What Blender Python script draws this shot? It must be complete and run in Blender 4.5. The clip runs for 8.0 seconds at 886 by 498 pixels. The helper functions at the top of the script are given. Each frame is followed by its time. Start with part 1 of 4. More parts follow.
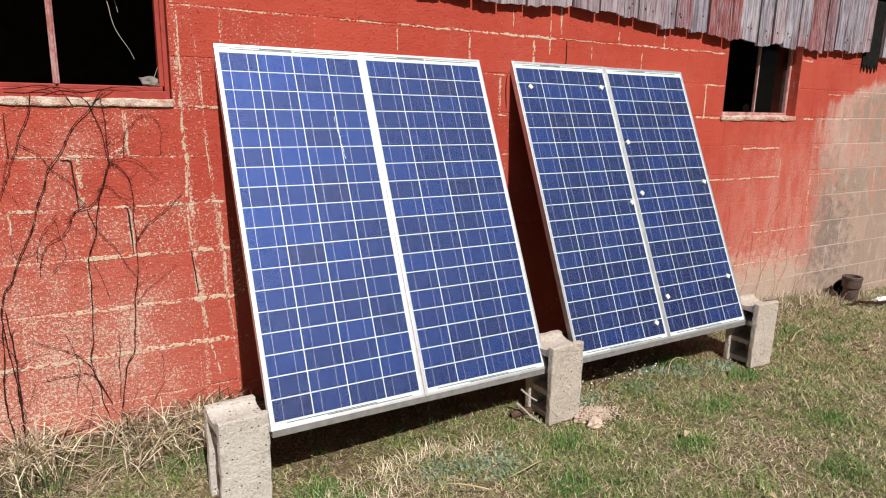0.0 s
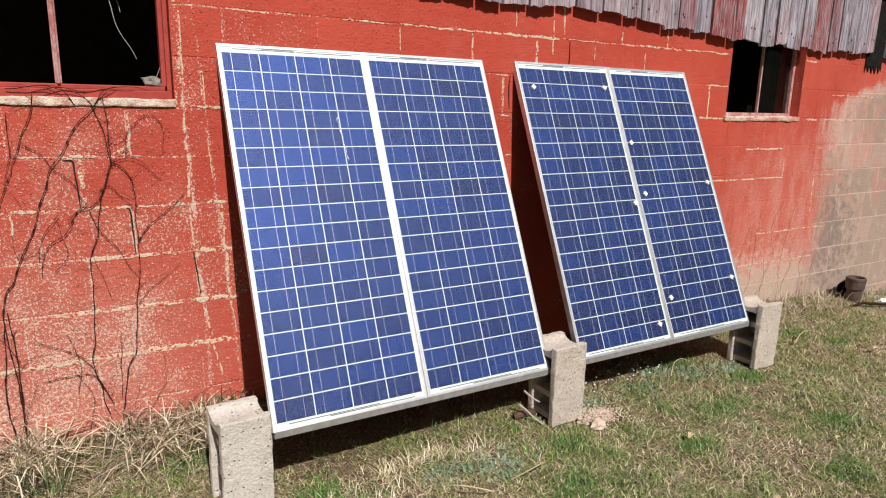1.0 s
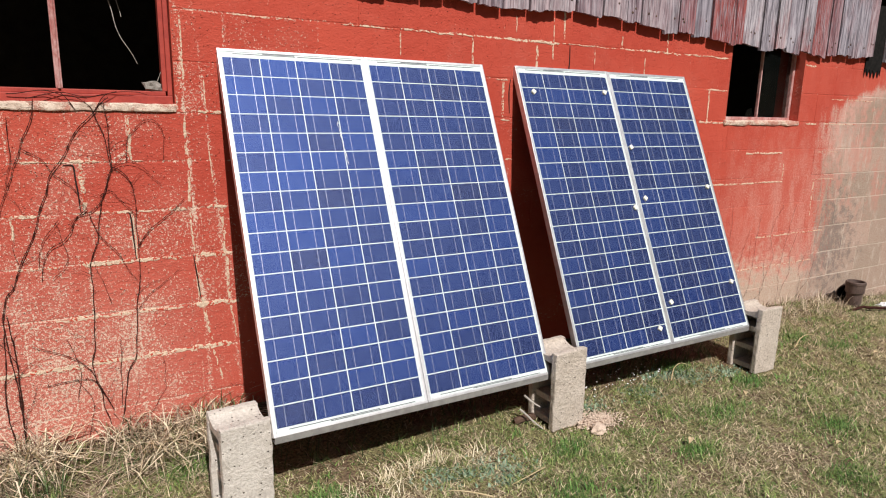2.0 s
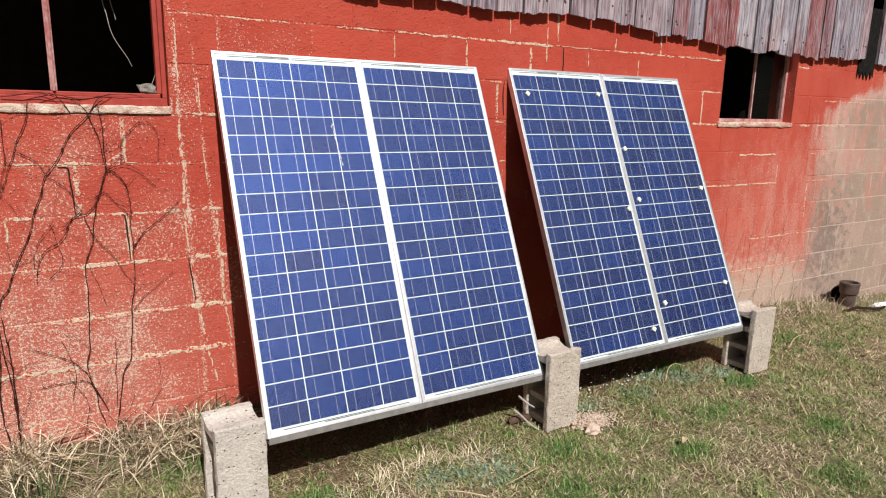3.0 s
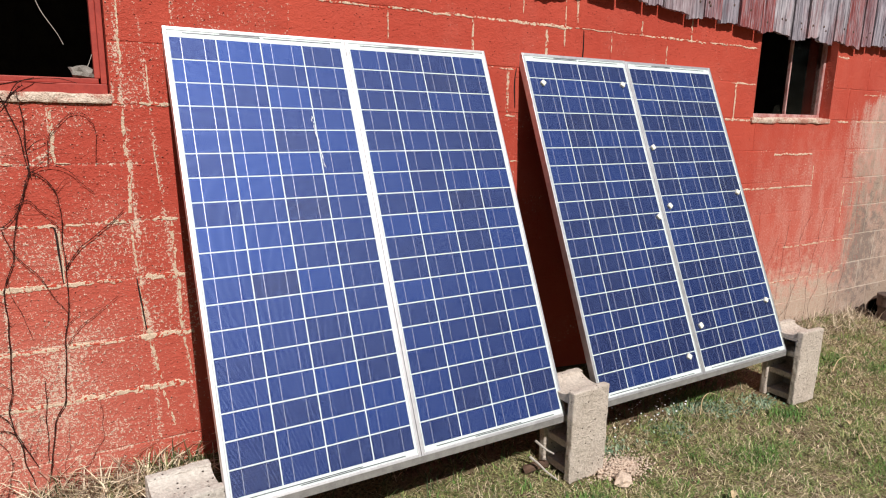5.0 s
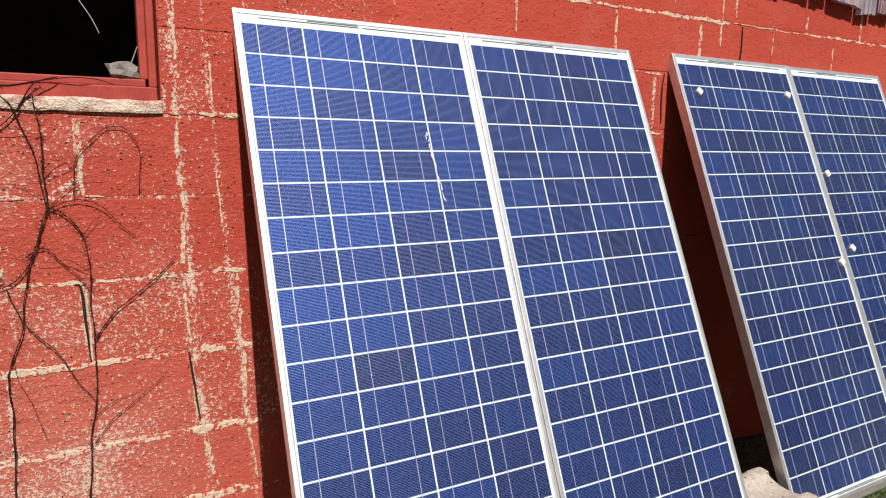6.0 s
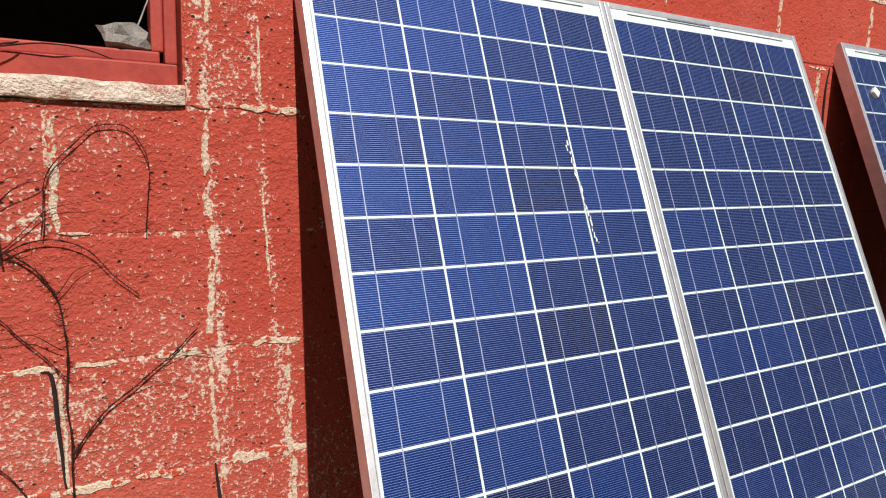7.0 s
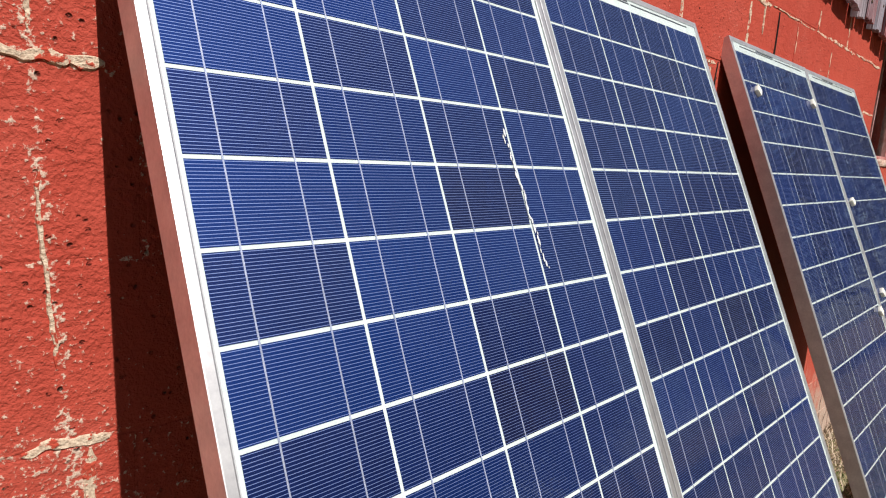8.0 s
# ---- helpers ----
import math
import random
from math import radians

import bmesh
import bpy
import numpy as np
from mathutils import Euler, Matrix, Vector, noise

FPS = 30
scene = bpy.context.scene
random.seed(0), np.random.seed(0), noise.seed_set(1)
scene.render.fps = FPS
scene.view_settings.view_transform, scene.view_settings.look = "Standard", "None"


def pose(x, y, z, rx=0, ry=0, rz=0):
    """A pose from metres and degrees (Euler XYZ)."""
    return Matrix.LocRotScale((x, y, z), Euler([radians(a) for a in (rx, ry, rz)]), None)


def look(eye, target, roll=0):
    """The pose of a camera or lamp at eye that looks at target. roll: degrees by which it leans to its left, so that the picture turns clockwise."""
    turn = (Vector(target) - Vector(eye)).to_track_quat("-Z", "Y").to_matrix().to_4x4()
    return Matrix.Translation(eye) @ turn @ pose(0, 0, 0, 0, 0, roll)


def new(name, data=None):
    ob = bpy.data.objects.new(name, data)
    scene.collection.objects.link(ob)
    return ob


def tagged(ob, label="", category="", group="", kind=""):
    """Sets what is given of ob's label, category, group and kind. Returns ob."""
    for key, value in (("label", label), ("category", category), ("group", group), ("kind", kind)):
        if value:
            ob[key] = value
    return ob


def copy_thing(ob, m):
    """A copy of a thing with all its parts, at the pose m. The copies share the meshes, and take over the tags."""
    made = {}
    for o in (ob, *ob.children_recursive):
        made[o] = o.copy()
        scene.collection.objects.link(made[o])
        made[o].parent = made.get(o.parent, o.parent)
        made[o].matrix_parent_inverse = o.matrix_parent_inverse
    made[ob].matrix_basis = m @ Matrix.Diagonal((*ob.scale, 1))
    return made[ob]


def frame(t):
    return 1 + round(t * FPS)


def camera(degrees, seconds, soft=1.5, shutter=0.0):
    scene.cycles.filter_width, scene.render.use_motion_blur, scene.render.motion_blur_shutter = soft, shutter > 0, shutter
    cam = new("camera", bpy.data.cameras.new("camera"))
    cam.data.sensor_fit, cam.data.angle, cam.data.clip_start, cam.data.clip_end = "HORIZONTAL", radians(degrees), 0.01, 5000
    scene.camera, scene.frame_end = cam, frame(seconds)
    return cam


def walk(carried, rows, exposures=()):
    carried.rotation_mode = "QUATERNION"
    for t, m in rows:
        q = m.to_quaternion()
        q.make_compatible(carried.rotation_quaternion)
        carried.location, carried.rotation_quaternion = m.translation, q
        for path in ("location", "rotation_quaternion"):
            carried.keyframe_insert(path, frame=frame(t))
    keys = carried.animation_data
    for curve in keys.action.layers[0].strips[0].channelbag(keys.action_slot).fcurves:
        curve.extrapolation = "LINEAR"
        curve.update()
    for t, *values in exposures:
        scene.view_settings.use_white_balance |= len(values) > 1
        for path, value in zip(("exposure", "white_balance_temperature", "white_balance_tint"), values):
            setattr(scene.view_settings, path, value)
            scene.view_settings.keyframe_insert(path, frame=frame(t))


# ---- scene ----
cam = camera(68.63, 8.0, soft=1.12)
ROWS = [
    (0, pose(-0.456, -2.949, 1.527, 77.57, -1.15, -30.25)),
    (0.5, pose(-0.449, -2.947, 1.529, 77.59, -1.15, -30.14)),
    (1, pose(-0.456, -2.937, 1.525, 77.62, -1.18, -30.11)),
    (1.5, pose(-0.461, -2.932, 1.533, 77.72, -1.23, -30.13)),
    (3, pose(-0.452, -2.953, 1.530, 78.10, -1.13, -30.39)),
    (3.5, pose(-0.431, -2.970, 1.507, 77.96, -1.04, -30.91)),
    (4, pose(-0.275, -2.897, 1.503, 77.84, -1.12, -31.16)),
    (4.2, pose(-0.215, -2.846, 1.508, 78.06, -1.11, -31.10)),
    (5.3, pose(-0.224, -2.306, 1.486, 77.98, -1.26, -30.72)),
    (5.5, pose(-0.196, -2.151, 1.454, 78.36, -1.24, -30.59)),
    (6, pose(-0.207, -1.754, 1.472, 79.77, -1.30, -28.62)),
    (6.5, pose(-0.278, -1.443, 1.470, 80.20, -1.68, -28.09)),
    (7, pose(-0.186, -1.114, 1.464, 80.38, -2.20, -29.13)),
    (7.5, pose(-0.188, -0.853, 1.454, 80.71, -2.60, -37.10)),
    (8, pose(-0.094, -0.730, 1.453, 80.22, -4.24, -45.61)),
]
walk(cam, ROWS, exposures=((0.0, 0.05), (4.2, 0.05), (6.0, 0.06), (8.0, 0.06)))

# ---- light: spring sun from in front of the wall, clear sky ----
SUN_FROM = Vector((-0.11, -1.0, 1.1)).normalized()
sun = new("sun", bpy.data.lights.new("sun", "SUN"))
sun.matrix_world = look(SUN_FROM * 30, (0, 0, 0))
sun.data.energy, sun.data.angle, sun.data.color = 5.0, radians(0.53), (1.0, 0.955, 0.90)
world = bpy.data.worlds.new("sky")
scene.world = world
world.use_nodes = True
sky = world.node_tree.nodes.new("ShaderNodeTexSky")
sky.sky_type, sky.sun_disc = "NISHITA", False
sky.sun_elevation, sky.sun_rotation = math.asin(SUN_FROM.z), math.pi + 0.11
world.node_tree.links.new(sky.outputs[0], world.node_tree.nodes["Background"].inputs[0])
world.node_tree.nodes["Background"].inputs[1].default_value = 0.05


# ---- material tools ----
class Net:
    """A short way to write shader nodes."""

    def __init__(self, name):
        self.mat = bpy.data.materials.new(name)
        self.mat.use_nodes = True
        self.tree = self.mat.node_tree
        self.bsdf = self.tree.nodes["Principled BSDF"]

    def put(self, socket, value):
        if isinstance(value, bpy.types.NodeSocket):
            self.tree.links.new(value, socket)
        elif isinstance(value, tuple) and len(value) == 3 and socket.type == "RGBA":
            socket.default_value = (*value, 1)
        else:
            socket.default_value = value

    def node(self, kind, **inputs):
        n = self.tree.nodes.new(kind)
        for k, v in inputs.items():
            self.put(n.inputs[k], v)
        return n

    def math(self, op, a, b=0.0, c=0.0):
        n = self.tree.nodes.new("ShaderNodeMath")
        n.operation = op
        for i, v in enumerate((a, b, c)):
            self.put(n.inputs[i], v)
        return n.outputs[0]

    def span(self, v, a, b, lo=0.0, hi=1.0):
        """v from a..b to lo..hi, smooth and clamped."""
        n = self.tree.nodes.new("ShaderNodeMapRange")
        n.interpolation_type = "SMOOTHSTEP"
        for i, x in enumerate((v, a, b, lo, hi)):
            self.put(n.inputs[i], x)
        return n.outputs[0]

    def place(self, scale=(1, 1, 1), kind="world"):
        if kind == "world":
            out = self.tree.nodes.new("ShaderNodeNewGeometry").outputs["Position"]
        else:
            out = self.tree.nodes.new("ShaderNodeTexCoord").outputs["Object"]
        m = self.tree.nodes.new("ShaderNodeMapping")
        m.inputs["Scale"].default_value = scale
        self.tree.links.new(out, m.inputs["Vector"])
        return m.outputs[0]

    def noise(self, scale, detail=4.0, rough=0.55, at=None, distort=0.0):
        n = self.node("ShaderNodeTexNoise", Scale=scale, Detail=detail, Roughness=rough, Distortion=distort)
        self.put(n.inputs["Vector"], at if at is not None else self.place())
        return n.outputs["Fac"]

    def cells(self, scale, at=None):
        n = self.node("ShaderNodeTexVoronoi", Scale=scale)
        self.put(n.inputs["Vector"], at if at is not None else self.place())
        return n.outputs["Distance"]

    def mix(self, f, a, b):
        n = self.tree.nodes.new("ShaderNodeMix")
        n.data_type = "RGBA"
        self.put(n.inputs["Factor"], f)
        self.put([s for s in n.inputs if s.name == "A" and s.type == "RGBA"][0], a)
        self.put([s for s in n.inputs if s.name == "B" and s.type == "RGBA"][0], b)
        return [s for s in n.outputs if s.type == "RGBA"][0]

    def xyz(self, v):
        n = self.tree.nodes.new("ShaderNodeSeparateXYZ")
        self.put(n.inputs[0], v)
        return n.outputs

    def chance(self):
        return self.tree.nodes.new("ShaderNodeObjectInfo").outputs["Random"]

    def island(self):
        return self.tree.nodes.new("ShaderNodeNewGeometry").outputs["Random Per Island"]

    def bump(self, height, strength, distance):
        n = self.node("ShaderNodeBump", Strength=strength, Distance=distance, Height=height)
        return n.outputs[0]

    def done(self, color, rough=0.8, normal=None, metal=0.0, spec=0.5, **more):
        self.put(self.bsdf.inputs["Base Color"], color)
        self.put(self.bsdf.inputs["Roughness"], rough)
        self.put(self.bsdf.inputs["Metallic"], metal)
        self.put(self.bsdf.inputs["Specular IOR Level"], spec)
        if normal is not None:
            self.put(self.bsdf.inputs["Normal"], normal)
        return self.mat


def painted_block_material(name, mortar):
    """Concrete block under old red paint; on the mortar more of the paint has gone."""
    n = Net(name)
    x, _, z = n.xyz(n.place())[0:3]
    patch = n.noise(3.2, 5, 0.6)
    broad = n.noise(1.1, 3, 0.6)
    grain = n.noise(200, 4, 0.6)
    pits = n.noise(86, 4, 0.6)
    fine = n.noise(330, 3, 0.6)
    smear = n.noise(16, 4, 0.6)
    both = n.math("ADD", n.math("MULTIPLY", grain, 0.5), n.math("MULTIPLY", pits, 0.5))
    # bare to the far end of the wall, and near the ground
    edge = n.math("ADD", x, n.math("ADD", n.math("MULTIPLY", n.math("SUBTRACT", n.noise(9, 5, 0.65, n.place((1, 1, 0.22))), 0.5), 0.75), n.math("ADD", n.math("MULTIPLY", n.math("SUBTRACT", both, 0.5), 0.9), n.math("MULTIPLY", n.math("SUBTRACT", n.chance(), 0.5), 0.12))))
    edge = n.math("SUBTRACT", edge, n.span(z, 1.58, 1.84, 0.0, 0.75))
    bare_end = n.span(edge, 4.62, 4.86)
    thin_far = n.math("MULTIPLY", n.span(x, 3.1, 4.3), n.span(n.math("ADD", z, n.math("MULTIPLY", n.math("SUBTRACT", smear, 0.5), 0.8)), 1.6, 0.8, 0.05, 0.6))
    streak = n.noise(9, 5, 0.62, n.place((1, 1, 0.3)))
    thin_far = n.math("MULTIPLY", thin_far, n.span(n.math("ADD", n.math("MULTIPLY", streak, 0.6), n.math("MULTIPLY", pits, 0.4)), 0.42, 0.58, 0.35, 1.35))
    low = n.math("ADD", z, n.math("MULTIPLY", n.math("SUBTRACT", smear, 0.5), 0.7))
    bare_low = n.math("MULTIPLY", n.span(n.math("ADD", low, n.math("MULTIPLY", n.math("SUBTRACT", streak, 0.5), 0.5)), 0.6, 0.22), n.span(x, 2.8, 3.6))
    thin_low = n.math("MULTIPLY", n.span(low, 1.25, 0.35, 0.16, 1.0), n.span(x, 0.35, -0.4, 0.12, 0.9))
    # two old runs of mortar down the wall
    wob = n.math("MULTIPLY", n.math("SUBTRACT", n.noise(11, 5, 0.65), 0.5), 0.045)
    runs = 0.0
    for top, slope, w in ((0.0, 0.035, 0.015), (0.083, 0.075, 0.011)):
        line = n.math("ADD", n.math("MULTIPLY", n.math("SUBTRACT", 1.5, z), slope), top)
        d = n.math("ABSOLUTE", n.math("SUBTRACT", n.math("ADD", x, wob), line))
        runs = n.math("MAXIMUM", runs, n.span(d, w, w * 0.15))
    runs = n.math("MULTIPLY", runs, n.span(n.noise(6, 3, 0.6, n.place((1, 1, 1.3))), 0.34, 0.52))
    # specks where the paint never filled the pores, thick on some blocks
    few = n.span(patch, 0.33, 0.66, 0.662, 0.588)
    few = n.math("SUBTRACT", few, n.math("MULTIPLY", thin_low, 0.075))
    few = n.math("SUBTRACT", few, n.span(x, 0.5, -0.2, 0.0, 0.06))
    few = n.math("ADD", few, n.math("MULTIPLY", n.span(x, 0.02, 0.6, 0.0, 0.012), n.span(x, 3.0, 3.6, 1.0, 0.0)))
    few = n.math("SUBTRACT", few, n.math("MULTIPLY", runs, 0.075))
    if mortar:
        few = n.math("SUBTRACT", few, n.span(n.noise(4.5, 3, 0.6), 0.45, 0.65, 0.0, 0.085))
        few = n.math("SUBTRACT", few, n.span(x, 0.9, 0.25, 0.0, 0.05))
        few = n.math("ADD", few, n.math("MULTIPLY", n.span(n.math("ABSOLUTE", n.math("ADD", x, 0.022)), 0.034, 0.022), n.span(z, 1.50, 1.54, 0.0, 0.3)))
    else:
        few = n.math("SUBTRACT", few, n.math("MULTIPLY", n.span(n.chance(), 0.5, 1.0), 0.045))
        g = n.xyz(n.tree.nodes.new("ShaderNodeTexCoord").outputs["Generated"])
        rim = lambda v, size: n.math("MULTIPLY", n.math("MINIMUM", v, n.math("SUBTRACT", 1.0, v)), size)
        near = n.math("MINIMUM", rim(g[0], 0.4), rim(g[2], 0.2))
        near = n.math("ADD", near, n.math("MULTIPLY", n.math("SUBTRACT", smear, 0.5), 0.03))
        few = n.math("SUBTRACT", few, n.math("MULTIPLY", n.span(near, 0.007, 0.0), n.span(n.noise(4.5, 3, 0.6), 0.46, 0.64, 0.0, 0.07)))
    specks = n.span(both, few, n.math("ADD", few, 0.075), 0.0, 0.92)
    bare = n.math("MAXIMUM", specks, n.math("MAXIMUM", n.math("MULTIPLY", bare_end, n.span(both, 0.36, 0.5, 0.72, 1.0)), n.math("MULTIPLY", bare_low, n.span(both, 0.38, 0.5, 0.6, 1.0))))
    red = n.mix(n.span(broad, 0.35, 0.65), (0.455, 0.060, 0.037), (0.54, 0.083, 0.050))
    red = n.mix(n.math("MULTIPLY", n.chance(), 0.4), red, (0.40, 0.048, 0.029))
    red = n.mix(n.span(smear, 0.35, 0.7, 0.0, 0.35), red, (0.52, 0.085, 0.055))
    red = n.mix(n.math("ADD", n.math("MULTIPLY", n.math("MAXIMUM", thin_low, thin_far), 0.75), n.math("MULTIPLY", n.span(patch, 0.48, 0.72, 0.0, 0.5), n.span(x, 0.2, -0.4, 0.25, 1.0))), red, (0.54, 0.19, 0.145))
    red = n.mix(n.math("MULTIPLY", thin_far, 0.85), red, n.mix(n.span(both, 0.4, 0.6), (0.50, 0.17, 0.13), (0.68, 0.33, 0.27)))
    stone = n.mix(n.span(fine, 0.3, 0.7), (0.58, 0.41, 0.32), (0.82, 0.66, 0.53))
    aged = n.mix(n.span(both, 0.35, 0.65), (0.25, 0.185, 0.145), (0.46, 0.36, 0.29))
    aged = n.mix(n.span(broad, 0.46, 0.62, 0.0, 0.6), aged, (0.35, 0.27, 0.215))
    tint = n.math("FRACT", n.math("MULTIPLY", n.chance(), 5.7))
    aged = n.mix(n.span(tint, 0.5, 1.0, 0.0, 0.4), aged, (0.62, 0.41, 0.34))
    aged = n.mix(n.span(tint, 0.35, 0.0, 0.0, 0.5), aged, (0.30, 0.22, 0.165))
    aged = n.mix(n.math("MULTIPLY", n.span(n.math("ADD", streak, n.math("MULTIPLY", n.math("SUBTRACT", smear, 0.5), 0.6)), 0.44, 0.62, 0.0, 0.75), n.span(z, 0.55, 1.0)), aged, (0.52, 0.25, 0.20))
    # damp grey stain above the drain, with a ragged outline
    dx, dz = n.math("MULTIPLY", n.math("SUBTRACT", x, 4.95), 1.35), n.math("SUBTRACT", z, 0.52)
    far = n.math("SQRT", n.math("ADD", n.math("MULTIPLY", dx, dx), n.math("MULTIPLY", n.math("MULTIPLY", dz, dz), 1.6)))
    far = n.math("ADD", far, n.math("ADD", n.math("MULTIPLY", n.math("SUBTRACT", smear, 0.5), 2.3), n.math("MULTIPLY", n.math("SUBTRACT", pits, 0.5), 1.4)))
    aged = n.mix(n.span(far, 0.62, 0.1, 0.0, 0.62), aged, (0.15, 0.13, 0.12))
    wash = n.math("MULTIPLY", n.span(edge, 5.35, 4.8), n.span(z, 1.0, 1.3))
    aged = n.mix(n.math("MULTIPLY", wash, n.span(smear, 0.35, 0.6, 0.35, 0.85)), aged, (0.62, 0.37, 0.31))
    aged = n.mix(n.span(n.noise(9, 4, 0.6, n.place((1.4, 1, 0.7))), 0.52, 0.68, 0.0, 0.4), aged, (0.58, 0.49, 0.42))
    if mortar:
        aged = n.mix(0.65, aged, (0.66, 0.57, 0.48))
    stone = n.mix(n.math("MAXIMUM", n.span(edge, 4.0, 4.9), n.math("MULTIPLY", bare_low, 0.6)), stone, aged)
    color = n.mix(bare, red, stone)
    # pits coloured near-black: their shade painted in, on top of the relief
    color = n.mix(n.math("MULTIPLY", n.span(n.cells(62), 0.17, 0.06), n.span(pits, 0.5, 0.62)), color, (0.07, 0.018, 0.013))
    holes = n.math("MULTIPLY", n.span(n.cells(62), 0.22, 0.08), n.span(pits, 0.46, 0.6))
    height = n.math("ADD", n.math("MULTIPLY", pits, 0.55), n.math("ADD", n.math("MULTIPLY", grain, 0.35), n.math("MULTIPLY", n.noise(20, 3), 0.6)))
    height = n.math("SUBTRACT", height, n.math("MULTIPLY", holes, 0.9))
    return n.done(color, 0.78, n.bump(height, 1.0, n.span(x, 0.35, -0.3, 0.008, 0.0105)), spec=0.22)


def plain_material(name, dark, light, scale=25, rough=0.7, bump=0.2, distance=0.002, metal=0.0, spec=0.4, stretch=(1, 1, 1), kind="world"):
    n = Net(name)
    at = n.place(stretch, kind)
    a, b = n.noise(scale, 5, 0.6, at), n.noise(scale * 7, 4, 0.6, at)
    f = n.math("ADD", n.math("MULTIPLY", n.span(a, 0.3, 0.7), 0.65), n.math("MULTIPLY", n.span(b, 0.3, 0.7), 0.35))
    return n.done(n.mix(f, dark, light), rough, n.bump(n.math("ADD", a, n.math("MULTIPLY", b, 0.5)), bump, distance), metal, spec)


def wood_board_material():
    n = Net("weathered_barn_wood")
    who = n.chance()
    shift = n.tree.nodes.new("ShaderNodeCombineXYZ")
    n.put(shift.inputs[1], n.math("MULTIPLY", who, 40.0))
    at = n.tree.nodes.new("ShaderNodeVectorMath")
    n.put(at.inputs[0], n.place((1, 1, 0.06)))
    n.put(at.inputs[1], shift.outputs[0])
    at = at.outputs[0]
    grain, fine = n.noise(46, 6, 0.66, at, 1.2), n.noise(170, 4, 0.6, at)
    blot = n.noise(7, 4, 0.6, n.place((1, 1, 0.4)))
    tone = n.math("FRACT", n.math("MULTIPLY", who, 7.31))
    grey = n.mix(n.span(grain, 0.36, 0.62), (0.10, 0.09, 0.115), (0.40, 0.36, 0.415))
    grey = n.mix(n.math("MULTIPLY", tone, 0.6), grey, n.mix(n.span(grain, 0.36, 0.62), (0.25, 0.225, 0.25), (0.66, 0.61, 0.64)))
    grey = n.mix(n.span(fine, 0.5, 0.72, 0.0, 0.28), grey, (0.62, 0.58, 0.575))
    grey = n.mix(n.span(n.noise(13, 5, 0.65, n.place((1, 1, 0.3))), 0.48, 0.68, 0.0, 0.4), grey, (0.17, 0.15, 0.17))
    paint = n.mix(n.span(grain, 0.32, 0.68), (0.15, 0.025, 0.026), (0.36, 0.085, 0.075))
    amount = n.math("MULTIPLY", n.span(n.math("ADD", blot, n.math("MULTIPLY", who, 0.5)), 0.52, 0.78), n.span(fine, 0.64, 0.44, 0.3, 0.95))
    wx = n.xyz(n.place())[0]
    amount = n.math("MULTIPLY", amount, n.math("ADD", n.span(wx, 2.7, 3.2, 0.3, 1.0), n.span(wx, 4.3, 4.7, 0.0, -0.55)))
    color = n.mix(amount, grey, paint)
    color = n.mix(n.span(grain, 0.37, 0.30), color, (0.03, 0.022, 0.022))
    return n.done(color, 0.85, n.bump(n.math("ADD", grain, n.math("MULTIPLY", fine, 0.4)), 1.0, 0.008), spec=0.2)


def silicon_material():
    """A polycrystalline cell: crystal grains, fine silver fingers across it."""
    n = Net("blue_silicon")
    at = n.place(kind="object")
    y = n.xyz(at)[1]
    who = n.chance()
    base = n.mix(n.span(who, 0.0, 0.85), (0.0032, 0.030, 0.170), (0.0042, 0.0150, 0.092))
    base = n.mix(n.span(n.math("FRACT", n.math("MULTIPLY", who, 9.7)), 0.90, 1.0, 0.0, 0.8), base, (0.010, 0.011, 0.050))
    shard = n.node("ShaderNodeTexVoronoi", Scale=70.0)
    n.put(shard.inputs["Vector"], n.place())
    base = n.mix(n.math("MULTIPLY", n.xyz(shard.outputs["Color"])[0], 0.22), base, (0.006, 0.028, 0.16))
    lines = n.math("ABSOLUTE", n.math("SUBTRACT", n.math("FRACT", n.math("DIVIDE", y, 0.0034)), 0.5))
    finger = n.span(lines, 0.09, 0.055)
    color = n.mix(finger, base, (0.26, 0.34, 0.64))
    return n.done(color, 0.58, metal=0.74, spec=0.35)


def glass_material(name, ior, rough, tint=(1, 1, 1), haze=0.0):
    """A clear sheet: lets light straight through, and mirrors by its angle."""
    n = Net(name)
    t = n.tree
    clear, gloss = n.node("ShaderNodeBsdfTransparent", Color=tint), n.node("ShaderNodeBsdfGlossy", Roughness=rough)
    fres = n.node("ShaderNodeFresnel", IOR=ior)
    both = t.nodes.new("ShaderNodeMixShader")
    t.links.new(fres.outputs[0], both.inputs[0])
    t.links.new(clear.outputs[0], both.inputs[1])
    t.links.new(gloss.outputs[0], both.inputs[2])
    out = both.outputs[0]
    if haze:
        dust = n.node("ShaderNodeBsdfDiffuse", Color=(0.55, 0.52, 0.47))
        second = t.nodes.new("ShaderNodeMixShader")
        n.put(second.inputs[0], n.span(n.noise(9, 6, 0.65), 0.35, 0.8, haze * 0.3, haze * 1.7))
        t.links.new(out, second.inputs[1])
        t.links.new(dust.outputs[0], second.inputs[2])
        out = second.outputs[0]
    t.links.new(out, t.nodes["Material Output"].inputs[0])
    return n.mat


